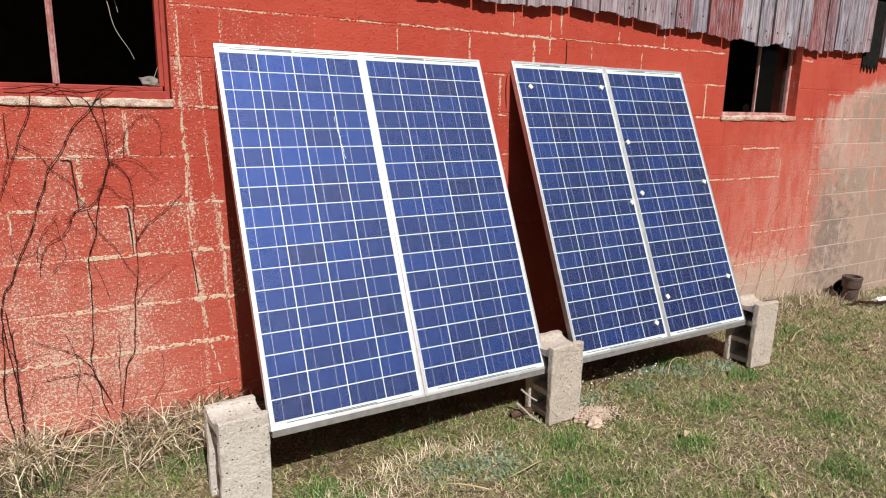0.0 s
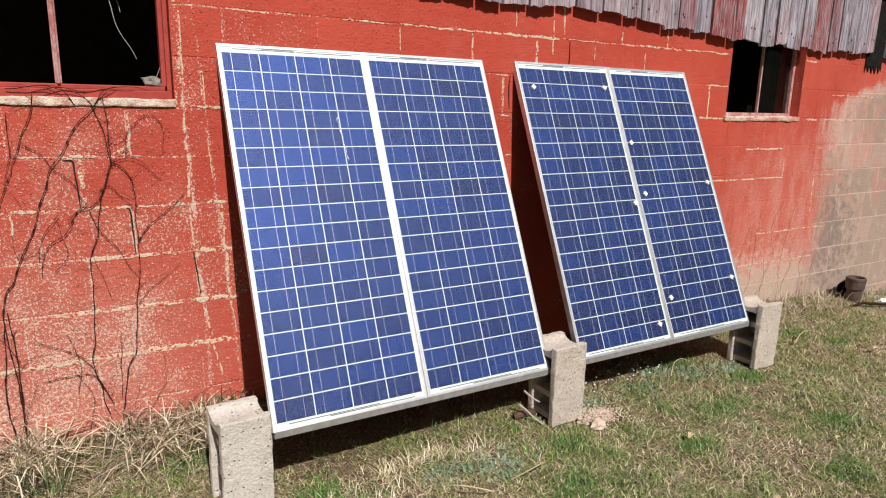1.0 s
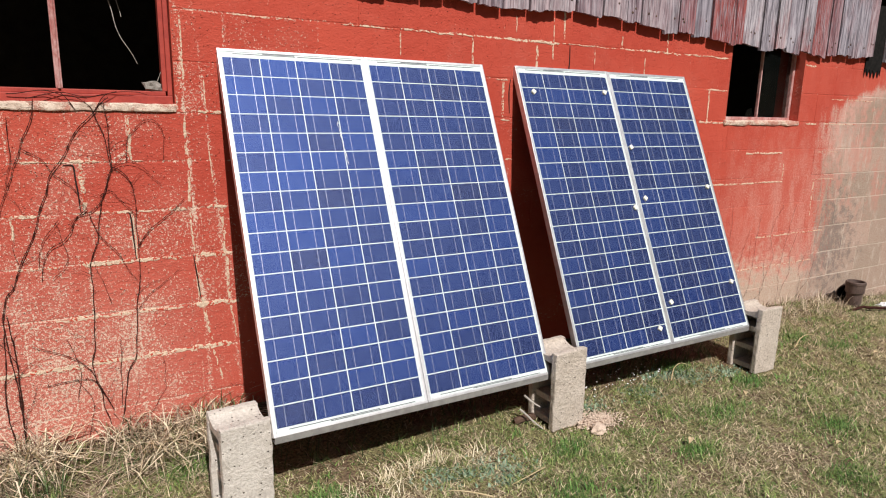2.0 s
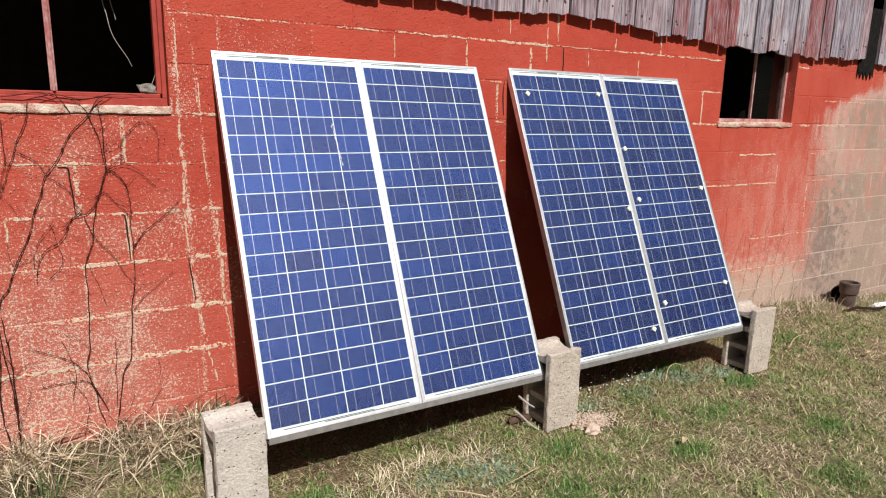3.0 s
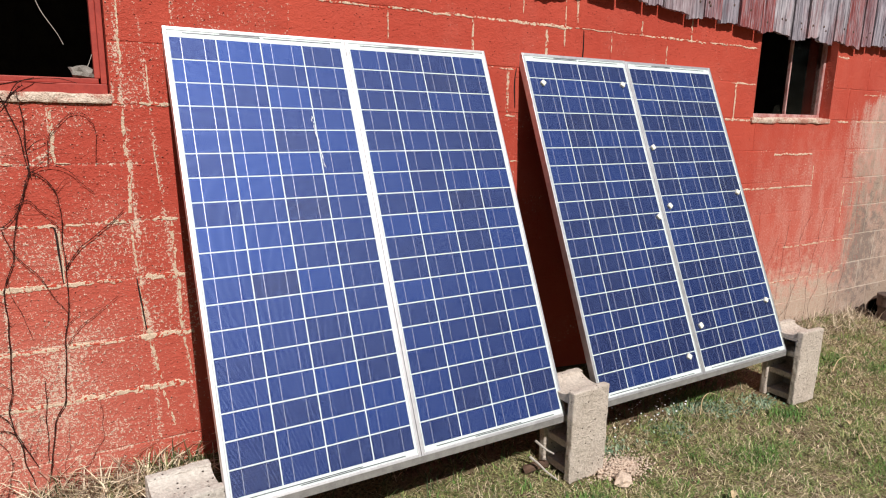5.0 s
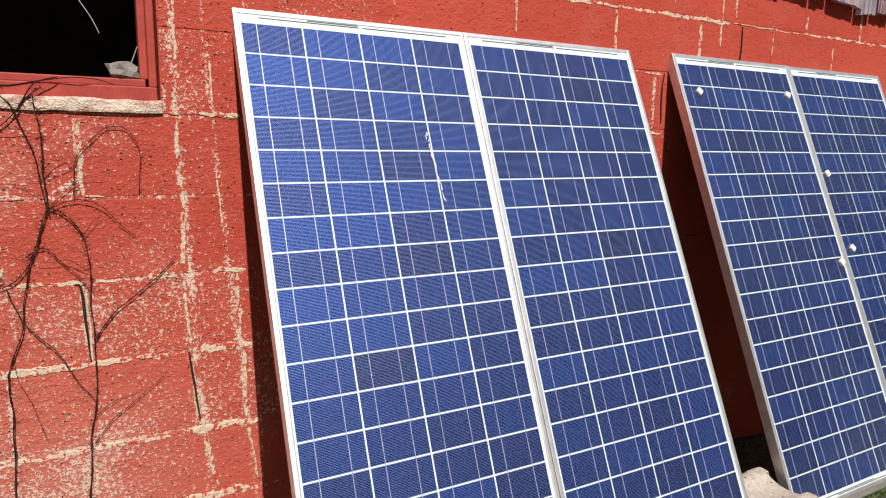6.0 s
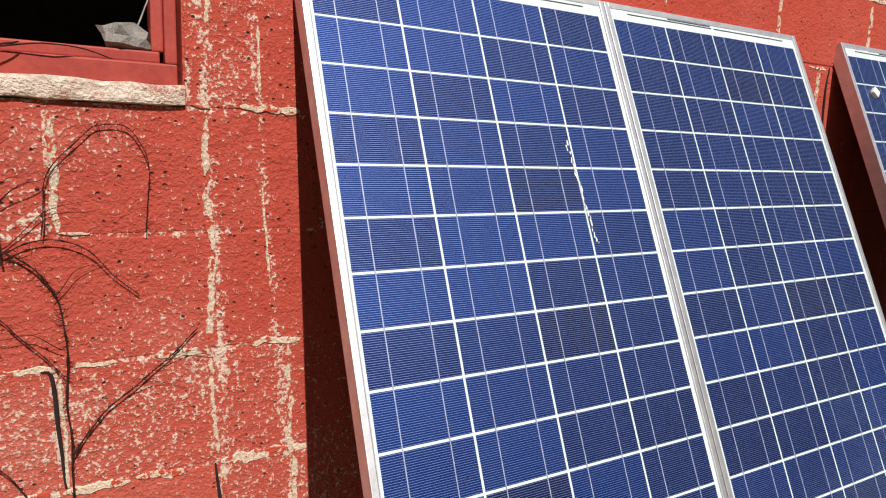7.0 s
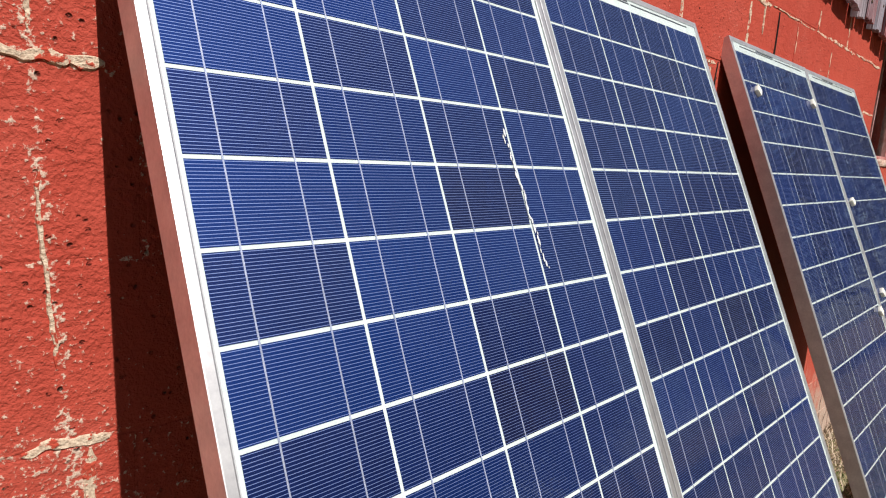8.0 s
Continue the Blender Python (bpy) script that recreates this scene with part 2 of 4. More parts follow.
def grass_material(name, greens, drys, share):
    """Blades that differ one by one, greener in some patches of the lawn than in others."""
    n = Net(name)
    who = n.island()
    x, y, _ = n.xyz(n.place())[0:3]
    flat = n.place((1, 1, 0))
    patch = n.math("ADD", n.math("MULTIPLY", n.noise(1.9, 3, 0.6, flat), 0.5), n.math("ADD", n.math("MULTIPLY", n.noise(7, 3, 0.6, flat), 0.35), n.math("MULTIPLY", n.noise(24, 2, 0.6, flat), 0.25)))
    patch = n.math("ADD", n.math("MULTIPLY", n.math("SUBTRACT", patch, 0.55), 3.6), 0.55)
    dry = n.span(n.math("ADD", n.math("SUBTRACT", who, patch), share), 0.0, 0.25)
    w2 = n.math("FRACT", n.math("MULTIPLY", who, 17.3))
    color = n.mix(dry, n.mix(w2, *greens), n.mix(w2, *drys))
    return n.done(color, 0.6, spec=0.25)


def ground_material():
    n = Net("lawn_soil")
    flat = n.place((1, 1, 0))
    a, b, c = n.noise(1.7, 4, 0.6, flat), n.noise(9, 5, 0.65, flat), n.noise(80, 5, 0.7, flat)
    soil = n.mix(n.span(c, 0.3, 0.7), (0.055, 0.036, 0.024), (0.27, 0.18, 0.12))
    soil = n.mix(n.span(b, 0.45, 0.62, 0.0, 0.6), soil, (0.40, 0.28, 0.19))
    turf = n.mix(n.span(c, 0.35, 0.65), (0.06, 0.06, 0.025), (0.32, 0.27, 0.14))
    color = n.mix(n.span(n.math("ADD", a, n.math("MULTIPLY", b, 0.4)), 0.60, 0.82), soil, turf)
    return n.done(color, 0.95, n.bump(n.math("ADD", b, c), 0.9, 0.02), spec=0.1)


def sill_material():
    """Pale rough concrete with traces of red paint and grey dirt."""
    n = Net("pale_sill_concrete")
    a, b, c = n.noise(11, 5, 0.65), n.noise(48, 4, 0.6), n.noise(210, 4, 0.6)
    color = n.mix(n.span(b, 0.3, 0.7), (0.60, 0.44, 0.35), (0.84, 0.69, 0.57))
    color = n.mix(n.span(c, 0.5, 0.75, 0.0, 0.5), color, (0.88, 0.77, 0.66))
    color = n.mix(n.span(n.math("ADD", a, n.math("MULTIPLY", n.math("SUBTRACT", c, 0.5), 0.5)), 0.47, 0.60, 0.0, 0.75), color, (0.47, 0.14, 0.10))
    color = n.mix(n.span(n.noise(17, 5, 0.65, n.place((1, 2, 1))), 0.58, 0.7, 0.0, 0.28), color, (0.26, 0.19, 0.15))
    return n.done(color, 0.92, n.bump(n.math("ADD", b, n.math("MULTIPLY", c, 0.6)), 1.0, 0.010), spec=0.15)


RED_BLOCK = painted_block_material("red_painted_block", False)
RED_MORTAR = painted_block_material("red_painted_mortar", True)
BOARD = wood_board_material()
CELL = silicon_material()
COVER = glass_material("panel_glass", 1.5, 0.025, haze=0.004)
PANE = glass_material("dusty_window_glass", 1.12, 0.04, (0.6, 0.6, 0.58), haze=0.004)
ALU = plain_material("brushed_aluminium", (0.60, 0.59, 0.61), (0.80, 0.79, 0.80), 30, 0.48, 0.06, 0.001, 0.9, 0.5, (1, 1, 1))
RAIL = plain_material("dull_aluminium", (0.28, 0.27, 0.27), (0.43, 0.42, 0.41), 30, 0.55, 0.1, 0.001, 0.5)
SHEET = plain_material("white_backsheet", (0.56, 0.63, 0.62), (0.66, 0.72, 0.71), 40, 0.5, 0.02)
RIBBON = plain_material("tinned_ribbon", (0.52, 0.57, 0.74), (0.74, 0.78, 0.94), 90, 0.27, 0.3, 0.001, 0.6)
LINK = plain_material("link_ribbon", (0.06, 0.06, 0.08), (0.12, 0.12, 0.14), 60, 0.4, 0.05, 0.001, 0.4)
EDGE_SHADOW = plain_material("grey_edge_shadow", (0.38, 0.38, 0.41), (0.55, 0.55, 0.57), 60, 0.7, 0.1, 0.001)
PAD = plain_material("cream_foam", (0.78, 0.76, 0.62), (0.86, 0.85, 0.76), 120, 0.8, 0.2, 0.001)
DROPPING = plain_material("dried_dropping", (0.62, 0.64, 0.66), (0.85, 0.86, 0.86), 160, 0.8, 0.3, 0.001)
CEMENT = sill_material()
FRAME_RED = plain_material("red_window_paint", (0.30, 0.035, 0.026), (0.44, 0.062, 0.042), 18, 0.6, 0.3, 0.003, stretch=(1, 1, 1))
FRAME_WORN = plain_material("worn_window_paint", (0.30, 0.045, 0.035), (0.62, 0.44, 0.42), 14, 0.7, 0.4, 0.003, stretch=(1, 1, 0.5))
BARK = plain_material("dark_vine_bark", (0.018, 0.007, 0.006), (0.070, 0.027, 0.022), 60, 0.95, 0.8, 0.004, spec=0.08)
STRAW = plain_material("dry_straw", (0.40, 0.29, 0.16), (0.62, 0.50, 0.31), 40, 0.7, 0.2)
PALE_STEM = plain_material("pale_dead_stem", (0.30, 0.26, 0.23), (0.50, 0.46, 0.42), 60, 0.8, 0.2)
STONE = plain_material("grey_stone", (0.17, 0.15, 0.13), (0.36, 0.33, 0.30), 35, 0.85, 0.8, 0.006)
CLAY = plain_material("brown_clay_pipe", (0.055, 0.036, 0.031), (0.14, 0.095, 0.08), 22, 0.6, 0.4, 0.004)
RUST = plain_material("rusty_brown_metal", (0.05, 0.028, 0.02), (0.13, 0.075, 0.05), 50, 0.8, 0.6, 0.004)
# near-black, for added surfaces that hold light back
LIGHT_STOP = plain_material("dark_light_stop", (0.03, 0.024, 0.02), (0.07, 0.055, 0.045), 6, 0.9, 0.4)
# near-black that stands for the shade inside cracks and the drain mouth
GAP_SHADE = plain_material("dark_gap_shade", (0.012, 0.007, 0.006), (0.03, 0.016, 0.013), 60, 0.95, 0.4)
WHITE = plain_material("white_plastic", (0.72, 0.73, 0.75), (0.84, 0.85, 0.86), 20, 0.45, 0.1)
SHADOW_SHEET = plain_material("black_shadow_sheet", (0.006, 0.006, 0.006), (0.02, 0.018, 0.017), 40, 0.95, 0.5, 0.003, spec=0.1)
SAND = plain_material("pinkish_sand", (0.48, 0.35, 0.27), (0.80, 0.65, 0.53), 90, 0.95, 0.8, 0.006)


def block_material():
    n = Net("grey_concrete_block")
    a, b, c = n.noise(7, 4), n.noise(85, 5, 0.65), n.noise(260, 4, 0.6)
    color = n.mix(n.span(b, 0.3, 0.7), (0.52, 0.465, 0.415), (0.73, 0.67, 0.61))
    color = n.mix(n.span(a, 0.4, 0.7, 0.0, 0.5), color, (0.76, 0.71, 0.65))
    brown = n.mix(n.span(b, 0.35, 0.65), (0.40, 0.31, 0.24), (0.57, 0.46, 0.37))
    color = n.mix(n.math("MULTIPLY", n.span(n.xyz(n.place())[0], 0.6, 1.2), 0.5), color, brown)
    color = n.mix(n.span(n.cells(42), 0.17, 0.06), color, (0.11, 0.085, 0.07))
    color = n.mix(n.span(c, 0.62, 0.75), color, (0.62, 0.58, 0.52))
    h = n.math("ADD", n.math("MULTIPLY", n.span(n.cells(42), 0.2, 0.02), -1.0), n.math("ADD", b, n.math("MULTIPLY", c, 0.5)))
    return n.done(color, 0.92, n.bump(h, 1.0, 0.008), spec=0.2)


BLOCK = block_material()


def mortar_material():
    """Sandy cream mortar, with flecks of the red paint left on it."""
    n = Net("bare_cream_mortar")
    a, b, c = n.noise(24, 4, 0.6), n.noise(95, 4, 0.6), n.noise(280, 4, 0.6)
    color = n.mix(n.span(c, 0.3, 0.7), (0.52, 0.37, 0.27), (0.82, 0.66, 0.50))
    color = n.mix(n.span(b, 0.6, 0.72, 0.0, 0.75), color, (0.36, 0.25, 0.19))
    paint = n.span(n.math("ADD", n.math("MULTIPLY", a, 0.5), n.math("MULTIPLY", b, 0.5)), 0.515, 0.555)
    color = n.mix(paint, color, (0.50, 0.075, 0.045))
    return n.done(color, 0.9, n.bump(n.math("ADD", b, n.math("MULTIPLY", c, 0.5)), 0.9, 0.006), spec=0.15)


MORTAR = mortar_material()


# ---- mesh tools ----
def mesh_object(name, bm, material, smooth=False, turn=True):
    me = bpy.data.meshes.new(name)
    if turn:
        bmesh.ops.recalc_face_normals(bm, faces=bm.faces)
    bm.to_mesh(me)
    bm.free()
    if smooth:
        me.polygons.foreach_set("use_smooth", [True] * len(me.polygons))
    me.materials.append(material)
    return new(name, me)


def part(name, bm, material, parent, label="", smooth=False, turn=True):
    ob = mesh_object(name, bm, material, smooth, turn)
    ob.parent = parent
    return tagged(ob, label)


def share(name, me, parent, m):
    """One more object on a mesh that is there already."""
    ob = new(name, me)
    ob.parent = parent
    ob.matrix_basis = m
    return ob


def box(x0, x1, y0, y1, z0, z1, bevel=0.0, bm=None, rough=0.0, cuts=0):
    own = bmesh.new()
    bmesh.ops.create_cube(own, size=1)
    for v in own.verts:
        v.co = Vector((x0 + (v.co.x + 0.5) * (x1 - x0), y0 + (v.co.y + 0.5) * (y1 - y0), z0 + (v.co.z + 0.5) * (z1 - z0)))
    if bevel:
        bmesh.ops.bevel(own, geom=own.edges[:], offset=bevel, segments=2, profile=0.6, affect="EDGES")
    if cuts:
        bmesh.ops.subdivide_edges(own, edges=own.edges[:], cuts=cuts, use_grid_fill=True)
    if rough:
        for v in own.verts:
            v.co += noise.noise_vector(v.co * 23) * rough
    if bm is None:
        return own
    me = bpy.data.meshes.new("piece")
    own.to_mesh(me)
    own.free()
    bm.from_mesh(me)
    bpy.data.meshes.remove(me)
    return bm


def tube(points, radii, sides=6, bm=None):
    """A tapered round stem along points, closed at both ends."""
    bm = bm or bmesh.new()
    rings = []
    side = Vector((0, 1, 0.2))
    for i, p in enumerate(points):
        d = (points[min(i + 1, len(points) - 1)] - points[max(i - 1, 0)]).normalized()
        side = (side - d * side.dot(d))
        side = side.normalized() if side.length > 1e-5 else d.orthogonal()
        up = d.cross(side)
        rings.append([bm.verts.new(p + (side * math.cos(a) + up * math.sin(a)) * radii[i]) for a in (2 * math.pi * k / sides for k in range(sides))])
    for a, b in zip(rings, rings[1:]):
        for k in range(sides):
            bm.faces.new((a[k], a[(k + 1) % sides], b[(k + 1) % sides], b[k]))
    bm.faces.new(rings[0][::-1])
    bm.faces.new(rings[-1])
    return bm


def glide(points, steps=6, wobble=0.0, seed=0):
    """A smooth line through points (Catmull-Rom), a little crooked."""
    p = [Vector(q) for q in points]
    p = [p[0] * 2 - p[1]] + p + [p[-1] * 2 - p[-2]]
    out = []
    for i in range(1, len(p) - 2):
        for k in range(steps):
            t = k / steps
            out.append(0.5 * (2 * p[i] + (p[i + 1] - p[i - 1]) * t + (2 * p[i - 1] - 5 * p[i] + 4 * p[i + 1] - p[i + 2]) * t * t + (3 * p[i] - p[i - 1] - 3 * p[i + 1] + p[i + 2]) * t ** 3))
    out.append(p[-2])
    if wobble:
        out = [q + noise.noise_vector(q * 14 + Vector((seed, 0, 0))) * wobble for q in out]
    return out


def lump(size, seed, squash=(1, 1, 1), rough=0.35, level=2):
    bm = bmesh.new()
    bmesh.ops.create_icosphere(bm, subdivisions=level, radius=1)
    for v in bm.verts:
        k = 1 + rough * noise.noise(v.co * 1.6 + Vector((seed, 0, 0))) + rough * 0.4 * noise.noise(v.co * 4 + Vector((0, seed, 0)))
        v.co = Vector((v.co.x * squash[0], v.co.y * squash[1], v.co.z * squash[2])) * k * size
    return bm


# ---- ground ----
def ease(v, a, b):
    t = min(1, max(0, (v - a) / (b - a)))
    return t * t * (3 - 2 * t)


def ground_z(x, y):
    near = math.exp(min(0.0, y + 0.03) / 0.24)
    rise = 0.155 * (1 - 0.62 * ease(x, 1.2, 4.0)) - 0.13 * ease(x, 4.4, 6.4)
    base = -0.03 + 0.05 * ease(x, 0.1, 1.4) - 0.03 * ease(x, 3.6, 7.0)
    fade = 1 - ease(abs(x - 2) + abs(y), 20, 60)
    bumps = 0.018 * noise.noise(Vector((x * 1.9, y * 1.9, 0))) + 0.008 * noise.noise(Vector((x * 7, y * 7, 3)))
    calm = 0.25 + 0.75 * ease(abs(y + 0.62), 0.15, 0.45)
    return (base + rise * near + bumps * calm) * fade


def spread(lo, hi, step, far):
    dense = list(np.arange(lo, hi + 1e-6, step))
    a, b, s = [], [], step
    while (a[-1] if a else lo) > -far:
        s *= 1.35
        a.append((a[-1] if a else lo) - s)
    s = step
    while (b[-1] if b else hi) < far:
        s *= 1.35
        b.append((b[-1] if b else dense[-1]) + s)
    return a[::-1] + dense + b


def build_ground():
    xs, ys = spread(-2.4, 7.5, 0.055, 420), spread(-3.3, 0.05, 0.055, 420)
    verts = [(x, y, ground_z(x, y)) for y in ys for x in xs]
    w = len(xs)
    faces = [(j * w + i, j * w + i + 1, (j + 1) * w + i + 1, (j + 1) * w + i) for j in range(len(ys) - 1) for i in range(w - 1)]
    me = bpy.data.meshes.new("ground")
    me.from_pydata(verts, [], faces)
    me.polygons.foreach_set("use_smooth", [True] * len(faces))
    me.materials.append(ground_material())
    return tagged(new("ground", me), "patchy spring lawn of soil, thatch and short turf", "ground", kind="structure")


build_ground()

# ---- barn: block wall with two openings, dark inside ----
X0, X1, TOP = -4.0, 10.0, 2.115
WIN1 = (-0.87, -0.035, 1.497)
WIN2 = (3.475, 4.305, 1.503)
COURSES = (2.115, 1.908, 1.703, 1.497, 1.297, 1.095, 0.888, 0.672, 0.455, 0.245, 0.035, -0.17)


def build_wall():
    y0, y1 = 0.0014, 0.2
    wall = bmesh.new()
    box(X0, WIN1[0], y0, y1, -0.5, TOP, bm=wall)
    box(WIN1[0], WIN1[1], y0, y1, -0.5, WIN1[2], bm=wall)
    box(WIN1[1], WIN2[0], y0, y1, -0.5, TOP, bm=wall)
    box(WIN2[0], WIN2[1], y0, y1, -0.5, WIN2[2], bm=wall)
    box(WIN2[1], X1, y0, y1, -0.5, TOP, bm=wall)
    return tagged(mesh_object("wall_south", wall, RED_MORTAR), "barn wall of concrete blocks under peeling red paint", "wall", kind="structure")


wall_south = build_wall()


def build_barn_shell():
    # closed box added to shut out light, so both openings look black
    wall = lambda name, *b: tagged(mesh_object(name, box(*b), LIGHT_STOP), "dark inner wall, added to keep light out of the barn", "wall", kind="structure")
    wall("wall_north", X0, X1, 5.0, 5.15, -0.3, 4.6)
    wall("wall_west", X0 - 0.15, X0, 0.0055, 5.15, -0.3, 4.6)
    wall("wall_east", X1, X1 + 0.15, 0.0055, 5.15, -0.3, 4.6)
    tagged(mesh_object("floor", box(X0, X1, 0.2, 5.0, -0.2, 0.05), LIGHT_STOP), "dark floor, added to keep the barn inside black", "floor", kind="structure")
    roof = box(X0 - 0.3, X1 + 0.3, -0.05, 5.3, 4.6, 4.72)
    tagged(mesh_object("roof", roof, LIGHT_STOP), "plain unseen roof, added to keep light out of the barn", "roof", kind="structure")


build_barn_shell()


def build_siding():
    """Weathered upright boards that hang over the top of the block wall."""
    siding = tagged(new("wall_siding"), "weathered grey barn boards with traces of red paint", "siding", kind="structure")
    rnd = random.Random(5)
    x = -1.6
    while x < 7.6:
        w = rnd.choice((0.12, 0.14, 0.16, 0.18, 0.2)) * rnd.uniform(0.92, 1.08)
        if x < 5.13 < x + w + 0.06:
            w = 5.13 - x
        if 5.12 < x < 5.14:
            x = 5.325
            continue
        low = 2.062 - 0.075 * ease(x, 1.7, 3.8) + rnd.uniform(-0.017, 0.017)
        bm, n = bmesh.new(), 11
        y0 = -0.038 + rnd.uniform(-0.010, 0.006)
        tilt = rnd.uniform(-0.02, 0.02)
        front, back = [], []
        gap = rnd.choice((0.003, 0.005, 0.009))
        for i in range(n + 1):
            u = x + gap + (w - 2 * gap) * i / n
            z = low + tilt * (i / n - 0.5) + 0.012 * noise.noise(Vector((u * 28, 1.7 + x * 3, 0))) + 0.004 * rnd.random()
            front.append((bm.verts.new((u, y0 + 0.002 * math.cos(i / n * 6.3), z)), bm.verts.new((u, y0, 4.6))))
            back.append((bm.verts.new((u, y0 + 0.026, z + 0.003)), bm.verts.new((u, y0 + 0.026, 4.6))))
        for i in range(n):
            bm.faces.new((front[i][0], front[i + 1][0], front[i + 1][1], front[i][1]))
            bm.faces.new((back[i][0], back[i][1], back[i + 1][1], back[i + 1][0]))
            bm.faces.new((front[i][0], back[i][0], back[i + 1][0], front[i + 1][0]))
        bm.faces.new((front[0][0], front[0][1], back[0][1], back[0][0]))
        bm.faces.new((front[n][0], back[n][0], back[n][1], front[n][1]))
        board = part("board", bm, BOARD, siding)
        for k in range(rnd.choice((1, 2, 2))):
            nail = lump(0.008, k, (1, 0.5, 1), 0.1, 1)
            bmesh.ops.translate(nail, verts=nail.verts, vec=(x + w * rnd.uniform(0.2, 0.8), y0 - 0.001, low + 0.075 + rnd.uniform(-0.02, 0.03)))
            part("nail", nail, RUST, board)
        x += w
    # jagged black sheet, shaped as the shadow in the gap where a board has gone
    bm, n, last = bmesh.new(), 14, None
    for i in range(n + 1):
        u = 5.09 + 0.235 * i / n
        z = 1.865 + 0.035 * noise.noise(Vector((u * 17, 3, 0))) + (0.07 if i % 3 else -0.02) * rnd.random()
        row = [bm.verts.new(c) for c in ((u, -0.009, z), (u, -0.009, 2.4), (u, -0.005, 2.4), (u, -0.005, z))]
        if last:
            for k in range(4):
                bm.faces.new((last[k], last[(k + 1) % 4], row[(k + 1) % 4], row[k]))
        last = row
    part("shadow_scrap", bm, SHADOW_SHEET, siding, "jagged black sheet standing for the shadow at the missing board")
    return siding


build_siding()


# ---- windows ----
def build_window_1():
    win = tagged(new("window_1"), "glassless barn window in a worn red wooden frame", "window", kind="structure")
    x0, x1, z0 = WIN1
    sill = box(x0 - 0.03, x1 + 0.006, -0.009, 0.2, z0 + 0.001, z0 + 0.034, 0.006, rough=0.005, cuts=22)
    part("window_sill", sill, CEMENT, win, "rough pale concrete sill")
    rail = box(x0, x1 - 0.006, 0.012, 0.075, z0 + 0.032, z0 + 0.066, 0.003)
    box(x0, x1 - 0.03, 0.022, 0.07, z0 + 0.066, z0 + 0.084, 0.003, bm=rail)
    part("bottom_rail", rail, FRAME_RED, win)
    jamb = box(x1 - 0.024, x1 - 0.006, 0.012, 0.075, z0 + 0.066, TOP, 0.003)
    box(x1 - 0.042, x1 - 0.024, 0.024, 0.07, z0 + 0.084, TOP, 0.003, bm=jamb)
    part("jamb", jamb, FRAME_RED, win)
    part("jamb", box(x0, x0 + 0.04, 0.015, 0.07, z0 + 0.084, TOP, 0.003), FRAME_RED, win)
    post = box(-0.456, -0.432, 0.02, 0.06, z0 + 0.084, TOP, 0.004)
    box(-0.449, -0.439, 0.012, 0.02, z0 + 0.084, TOP, 0.002, bm=post)
    part("mullion", post, FRAME_WORN, win, "mullion with white primer showing through red paint")


def build_window_2():
    win = tagged(new("window_2"), "small barn window set deep in a red frame", "window", kind="structure")
    x0, x1, z0 = WIN2
    part("window_sill", box(x0 - 0.025, x1 + 0.008, -0.010, 0.2, z0 - 0.034, z0 + 0.002, 0.012, rough=0.008, cuts=18), CEMENT, win, "rough pale concrete sill")
    part("bottom_rail", box(x0, x1, 0.07, 0.12, z0 + 0.002, z0 + 0.024, 0.003), FRAME_WORN, win)
    part("jamb", box(x0, x0 + 0.03, 0.07, 0.12, z0 + 0.024, TOP, 0.003), FRAME_WORN, win)
    part("jamb", box(x1 - 0.026, x1 - 0.002, 0.07, 0.12, z0 + 0.024, TOP, 0.003), FRAME_WORN, win)
    part("mullion", box(3.930, 3.942, 0.085, 0.105, z0 + 0.024, TOP, 0.002), FRAME_WORN, win)
    part("pane", box(3.942, x1 - 0.026, 0.092, 0.095, z0 + 0.024, TOP), PANE, win, "dusty pane of window glass").visible_shadow = False
    shard = bmesh.new()
    a = [shard.verts.new(c) for c in ((3.80, 0.09, z0 + 0.024), (3.90, 0.09, z0 + 0.024), (3.87, 0.09, z0 + 0.085), (3.825, 0.09, z0 + 0.075))]
    b = [shard.verts.new(v.co + Vector((0, 0.003, 0))) for v in a]
    shard.faces.new(a), shard.faces.new(b[::-1])
    for i in range(4):
        shard.faces.new((a[i], b[i], b[(i + 1) % 4], a[(i + 1) % 4]))
    part("glass_shard", shard, PANE, win, "broken corner of glass")


build_window_1()
build_window_2()


# ---- solar panels ----
PW, PH, DEPTH = 0.6663, 1.5877, 0.035
CW, CH, SIDE, FOOT = 0.157, 0.08556, 0.0158, 0.0203
LOW, HIGH = -0.009, PH + 0.010


def panel_pose(x, y, z, tilt, yaw=0.0):
    """Origin at the lower left front corner; local y runs up the panel, local z out of its face."""
    up, out = Vector((0, math.sin(tilt), math.cos(tilt))), Vector((0, -math.cos(tilt), math.sin(tilt)))
    corner = Vector((x, y, z)) - up * PH
    m = Matrix((Vector((1, 0, 0)), up, out)).transposed().to_4x4()
    return Matrix.Translation(corner) @ m @ pose(0, 0, 0, 0, yaw, 0)


